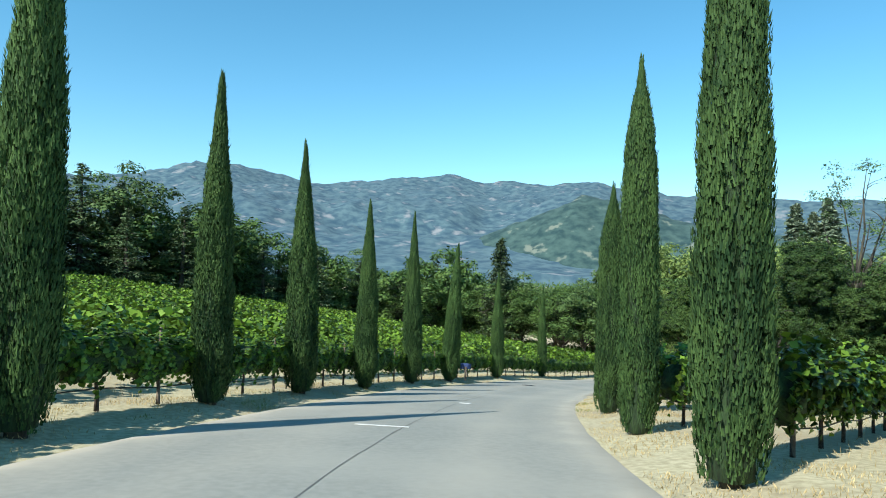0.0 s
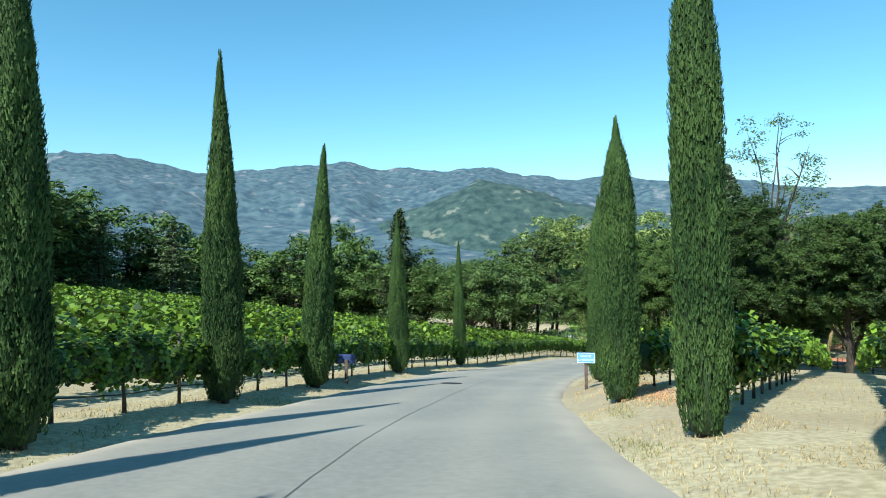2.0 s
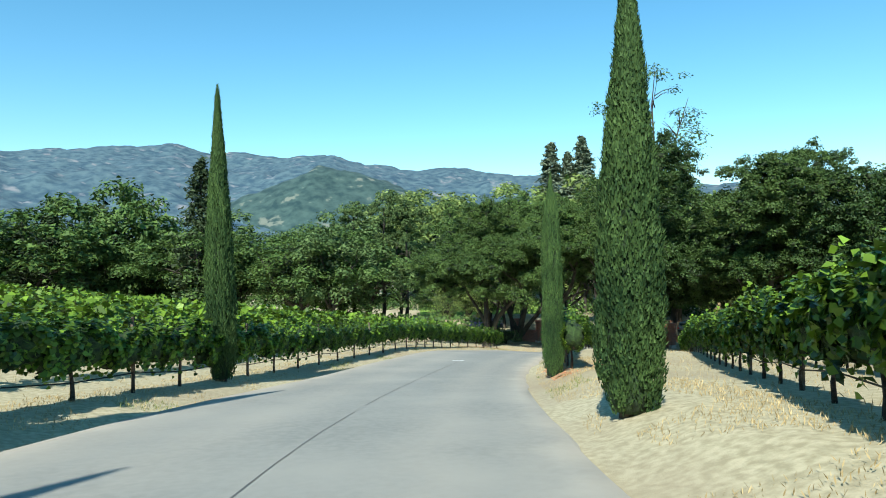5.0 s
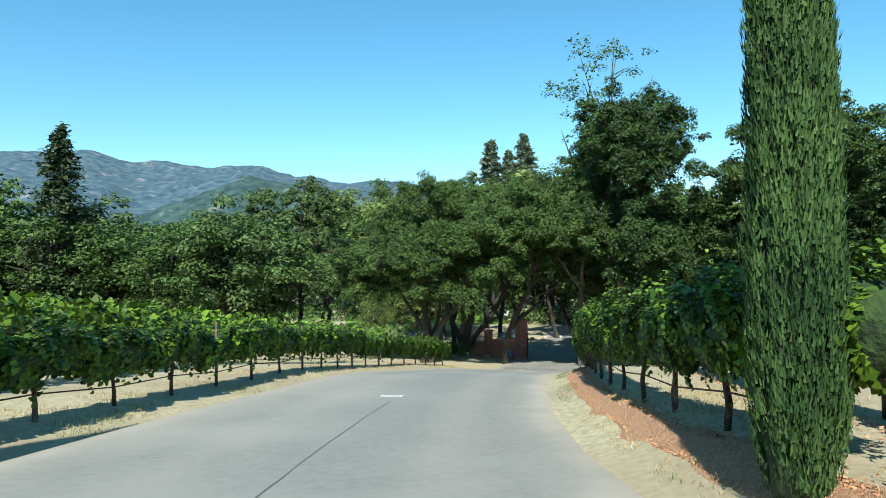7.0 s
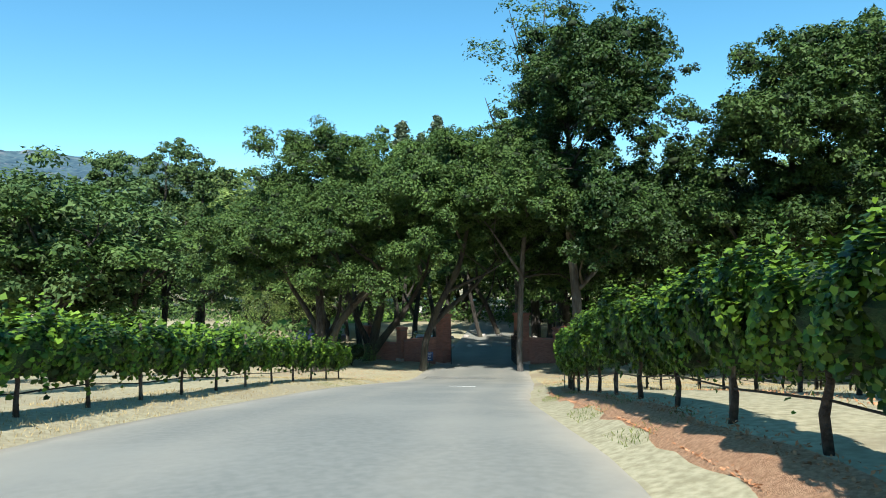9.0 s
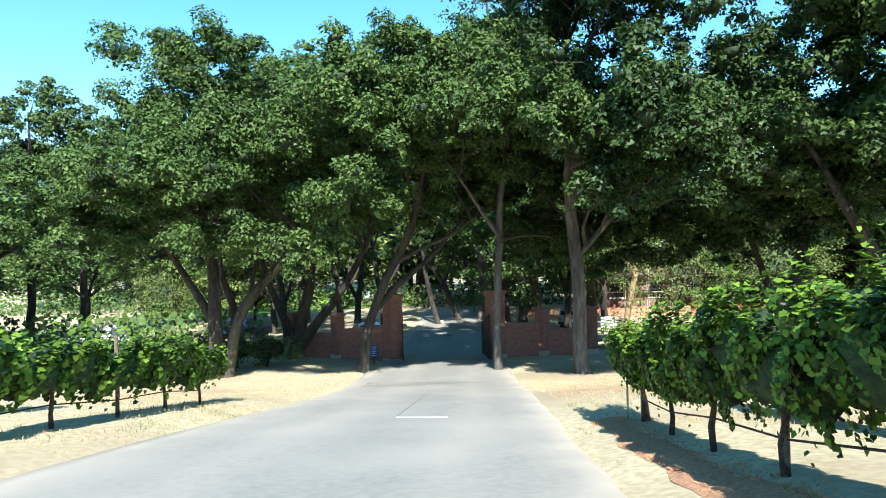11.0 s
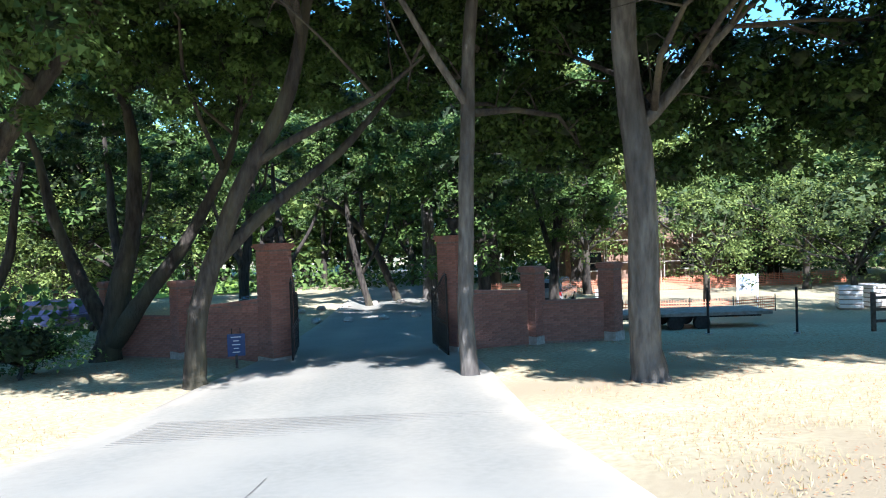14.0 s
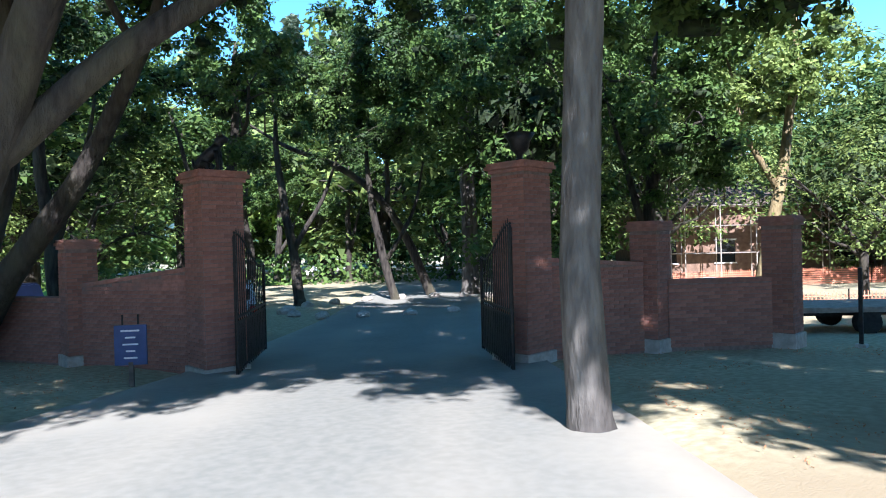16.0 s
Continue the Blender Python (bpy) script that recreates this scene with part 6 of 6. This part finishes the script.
def car(label, paint, m, van=False):
    t = thing("car", label, "car", m)
    L, W, H = (4.6, 1.8, 1.65) if not van else (5.2, 1.95, 2.2)
    bm = bmesh.new()
    box(bm, -L / 2, L / 2, -W / 2, W / 2, 0.32, 0.95, 0.12)
    part("body", bm, paint, t)
    bm = bmesh.new()
    for v in box(bm, -L / 2 + 0.12, L / 2 - (1.35 if not van else 0.7), -W / 2 + 0.04, W / 2 - 0.04, 0.9, H):
        if v.co.z > 1.2:
            v.co.y *= 0.82
            v.co.x = v.co.x * 0.9 - 0.08
    bmesh.ops.bevel(bm, geom=list(bm.edges), offset=0.07, segments=2, affect="EDGES")
    cab = part("cabin", bm, paint, t)
    zc = (0.98 + H) / 2
    part("rear_window", boxes((-L / 2 + 0.135, -L / 2 + 0.22, -W * 0.36, W * 0.36, zc - 0.18, H - 0.2)), M_GLASS, cab, "dark rear glass")
    for e in (-1, 1):
        part("side_window", boxes((-L / 2 + 0.5, L / 2 - 1.9, e * (W / 2 - 0.13) - 0.03, e * (W / 2 - 0.13) + 0.03, zc - 0.2, H - 0.2)), M_GLASS, cab, "dark side glass")
        part("tail_lamp", boxes((-L / 2 - 0.012, -L / 2 + 0.1, e * (W / 2 - 0.16) - 0.11, e * (W / 2 - 0.16) + 0.11, 0.72, 0.92), bevel=0.01), M_RED, t, "red tail lamp")
        for xx in (-L * 0.3, L * 0.31):
            v, fs = tube([(xx, e * (W / 2 - 0.2), 0.33), (xx, e * (W / 2 + 0.01), 0.33)], [0.33, 0.33], 18)
            wheel = child("wheel", mesh_from("tyre", v, fs, M_RUBBER), t)
            v, fs = tube([(xx, e * (W / 2 - 0.05), 0.33), (xx, e * (W / 2 + 0.025), 0.33)], [0.2, 0.19], 14)
            child("rim", mesh_from("rim", v, fs, M_SILVER), wheel)
    part("bumper", boxes((-L / 2 - 0.05, -L / 2 + 0.1, -W / 2 + 0.06, W / 2 - 0.06, 0.36, 0.58), bevel=0.03), M_RUBBER if not van else paint, t)
    return t


car("silver estate car pulled up inside the gate wall", M_SILVER, place(53.2, 105.1, 60))
car("parked silver car in the yard behind the wall", M_SILVER, place(71.1, 99.8, 20))
car("white van parked across the park", M_WHITE, place(81.3, 141.0, -40), True)
car("dark blue car parked in the tree shade", M_BLUE_CAR, place(48.5, 115.7, -50))
car("white car parked in the tree shade", M_WHITE, place(39.0, 116.7, -45))

t = thing("trailer", "flat grey trailer parked beside the yard", "trailer", place(62.2, 88.3, -48))
part("deck", boxes((-3.2, 3.2, -1.0, 1.0, 0.55, 0.68), bevel=0.01), M_PLANK, t)
part("chassis", boxes((-3.0, 3.0, -0.5, -0.4, 0.42, 0.545), (-3.0, 3.0, 0.4, 0.5, 0.42, 0.545)), M_IRON, t)
for xx in (-0.5, 0.5):
    for e in (-1, 1):
        v, fs = tube([(xx, e * 0.75, 0.3), (xx, e * 0.98, 0.3)], [0.3, 0.3], 16)
        child("wheel", mesh_from("wheel", v, fs, M_RUBBER), t)
for x, y in ((58.0, 87.5), (60.0, 86.4), (61.4, 83.9)):
    t = thing("post", "thin dark metal post on rough ground", "post", place(x, y), group="posts by the yard")
    part("shaft", boxes((-0.035, 0.035, -0.035, 0.035, -0.3, 1.6), bevel=0.006), M_IRON, t)
    part("foot", boxes((-0.1, 0.1, -0.1, 0.1, -0.05, 0.06), bevel=0.01), M_STONE, t)
t = thing("wooden_fence", "short dark rail fence with a slanted brace", "fence", place(63.3, 81.5, -50))
for xx in (-0.55, 0.55):
    part("post", boxes((xx - 0.06, xx + 0.06, -0.06, 0.06, -0.3, 1.35), bevel=0.008), M_DARKWOOD, t)
for k in range(3):
    part("rail", boxes((-0.5, 1.8, -0.025, 0.025, 0.3 + k * 0.4, 0.4 + k * 0.4)), M_DARKWOOD, t)


def net_fence(points, h, label):
    t = thing("safety_fence", label, "safety fence")
    verts, faces = [], []
    n = 0
    for (x0, y0), (x1, y1) in zip(points[:-1], points[1:]):
        L = math.hypot(x1 - x0, y1 - y0)
        k = int(L / 0.12)
        for i in range(k):
            u = i / k
            x, y = x0 + (x1 - x0) * u, y0 + (y1 - y0) * u
            z = gz(x, y)
            dx, dy = (x1 - x0) / L * 0.035, (y1 - y0) / L * 0.035
            o = len(verts)
            verts += [(x, y, z), (x + dx, y + dy, z), (x + dx, y + dy, z + h), (x, y, z + h - 0.05 * math.sin(i))]
            faces.append((o, o + 1, o + 2, o + 3))
        z0, z1 = gz(x0, y0), gz(x1, y1)
        for j in range(int(h / 0.13)):
            o = len(verts)
            e = 0.06 + j * 0.13
            verts += [(x0, y0, z0 + e), (x1, y1, z1 + e), (x1, y1, z1 + e + 0.05), (x0, y0, z0 + e + 0.05)]
            faces.append((o, o + 1, o + 2, o + 3))
    child("netting", mesh_from("netting", verts, faces, M_ORANGE), t)
    for x, y in points:
        v, fs = tube([(x, y, gz(x, y) - 0.2), (x, y, gz(x, y) + h + 0.1)], [0.025, 0.025], 6)
        child("stake", mesh_from("stake", v, fs, M_IRON), t)


net_fence([(65.6, 92.5), (67.3, 89.9), (68.8, 88.4), (71.2, 87.2)], 0.75, "sagging orange safety netting round the yard")
net_fence([(72.8, 107.2), (77.0, 102.5), (82.3, 98.3), (87.6, 93.5), (93.9, 88.2)], 1.0, "long orange-red safety netting before a building site")
net_fence([(60.7, 94.0), (62.2, 92.9)], 0.9, "short piece of orange safety netting by the wall")
t = thing("notice_board", "white notice board on two legs in the yard", "notice board", place(70.9, 88.4, -48))
for e in (-0.5, 0.5):
    part("leg", boxes((e - 0.04, e + 0.04, -0.03, 0.03, -0.3, 1.85)), M_WHITE, t)
part("panel", boxes((-0.55, 0.55, -0.05, -0.031, 0.85, 1.85), bevel=0.004), M_WHITE, t)
part("picture_area", boxes((-0.45, 0.45, -0.055, -0.0505, 1.0, 1.7)), M_PRINT, t, "pale blue printed area")
for i, (x, y) in enumerate(((73.0, 84.4), (74.5, 83.6), (69.1, 95.1))):
    t = thing("crate", "white slatted crate standing in the sunny yard", "crate", place(x, y, 20 + 30 * i), group="crates in the yard")
    for k in range(5):
        part("slat", boxes((-0.55, 0.55, -0.5, 0.5, 0.1 + k * 0.22, 0.26 + k * 0.22), bevel=0.01), M_WHITE, t)
    part("base", boxes((-0.5, 0.5, -0.45, 0.45, 0, 1.1)), M_PLANK, t)
# building under repair with scaffolding
t = thing("building", "brown brick building under repair behind scaffolding", "building", place(91.8, 101.4, -48))
part("wall", boxes((-9, 9, 0, 6, -0.3, 5.2)), M_CLAD, t)
bm = boxes((-9.5, 9.5, -0.6, 6.6, 5.2, 5.4))
for v in box(bm, -9.5, 9.5, -0.6, 6.6, 5.4, 7.4):
    if v.co.z > 6:
        v.co.y = 3.0
part("roof", bm, M_DARKWOOD, t)
for k in range(4):
    w = part("window", boxes((-7.2 + k * 4.2, -5.8 + k * 4.2, -0.03, 0.05, 1.2, 2.8)), M_GLASS, t)
    part("lintel", boxes((-7.3 + k * 4.2, -5.7 + k * 4.2, -0.06, -0.031, 2.8, 2.92)), M_WHITE, w)
    part("sill", boxes((-7.3 + k * 4.2, -5.7 + k * 4.2, -0.09, -0.031, 1.1, 1.2)), M_WHITE, w)
t = thing("scaffolding", "pale tube scaffolding with plank decks", "scaffolding", place(90.3, 100.1, -48))
for k in range(8):
    for yy in (-0.9, 0):
        v, fs = tube([(-8.4 + k * 2.4, yy, -0.2), (-8.4 + k * 2.4, yy, 5.6)], [0.04, 0.04], 6)
        child("upright", mesh_from("upright", v, fs, M_STONE), t)
for h in (1.9, 3.8, 5.2):
    part("deck", boxes((-8.5, 8.5, -0.85, -0.05, h, h + 0.06)), M_PLANK, t)
    v, fs = tube([(-8.5, -0.95, h + 0.9), (8.5, -0.95, h + 0.9)], [0.035, 0.035], 6)
    child("guard_rail", mesh_from("guard_rail", v, fs, M_STONE), t)
# white rail fence across the park
t = thing("rail_fence", "white painted rail fence across the park", "fence", place(91.8, 128.4, -48))
for k in range(9):
    part("post", boxes((-8.06 + k * 2, -7.94 + k * 2, -0.05, 0.05, -0.3, 1.1), bevel=0.01), M_WHITE, t)
for h in (0.4, 0.85):
    part("rail", boxes((-8, 8, -0.02, 0.02, h, h + 0.13)), M_WHITE, t)
# stones round the tree island inside the gate
for k in range(18):
    a = 2 * math.pi * k / 18
    x, y = 62.8 + 6.0 * math.cos(a), 107.2 + 4.4 * math.sin(a)
    g = np.random.default_rng(200 + k)
    bm = bmesh.new()
    bmesh.ops.create_icosphere(bm, subdivisions=2, radius=0.3)
    for v in bm.verts:
        v.co *= 1 + g.uniform(-0.12, 0.12)
        v.co.z *= 0.65
    me = bpy.data.meshes.new("stone")
    bm.to_mesh(me)
    bm.free()
    me.materials.append(M_STONE)
    ob = tagged(new("stone", me), "rough grey edging stone round a tree island", "stone", group="edging stones")
    ob.matrix_world = pose(x, y, gz(x, y) + 0.08, 0, 0, k * 40)
# lawns seen through the trees
def lawn(x0, y0, w, d, turn, label):
    c, sn = math.cos(radians(turn)), math.sin(radians(turn))
    uv = [(u, v) for v in np.linspace(0, d, 14) for u in np.linspace(0, w, 14)]
    xy = np.array([(x0 + c * u - sn * v, y0 + sn * u + c * v) for u, v in uv])
    faces = [(j * 14 + k, j * 14 + k + 1, j * 14 + k + 15, j * 14 + k + 14) for j in range(13) for k in range(13)]
    tagged(new("lawn", mesh_from("lawn", np.c_[xy, ground_z(xy) + 0.07], faces, M_LAWN, True)), label, "lawn", kind="structure")


lawn(13, 122, 26, 22, 10, "bright green lawn among the trees")
lawn(48, 140, 26, 30, -20, "sunny yellow-green lawn beyond the drive")
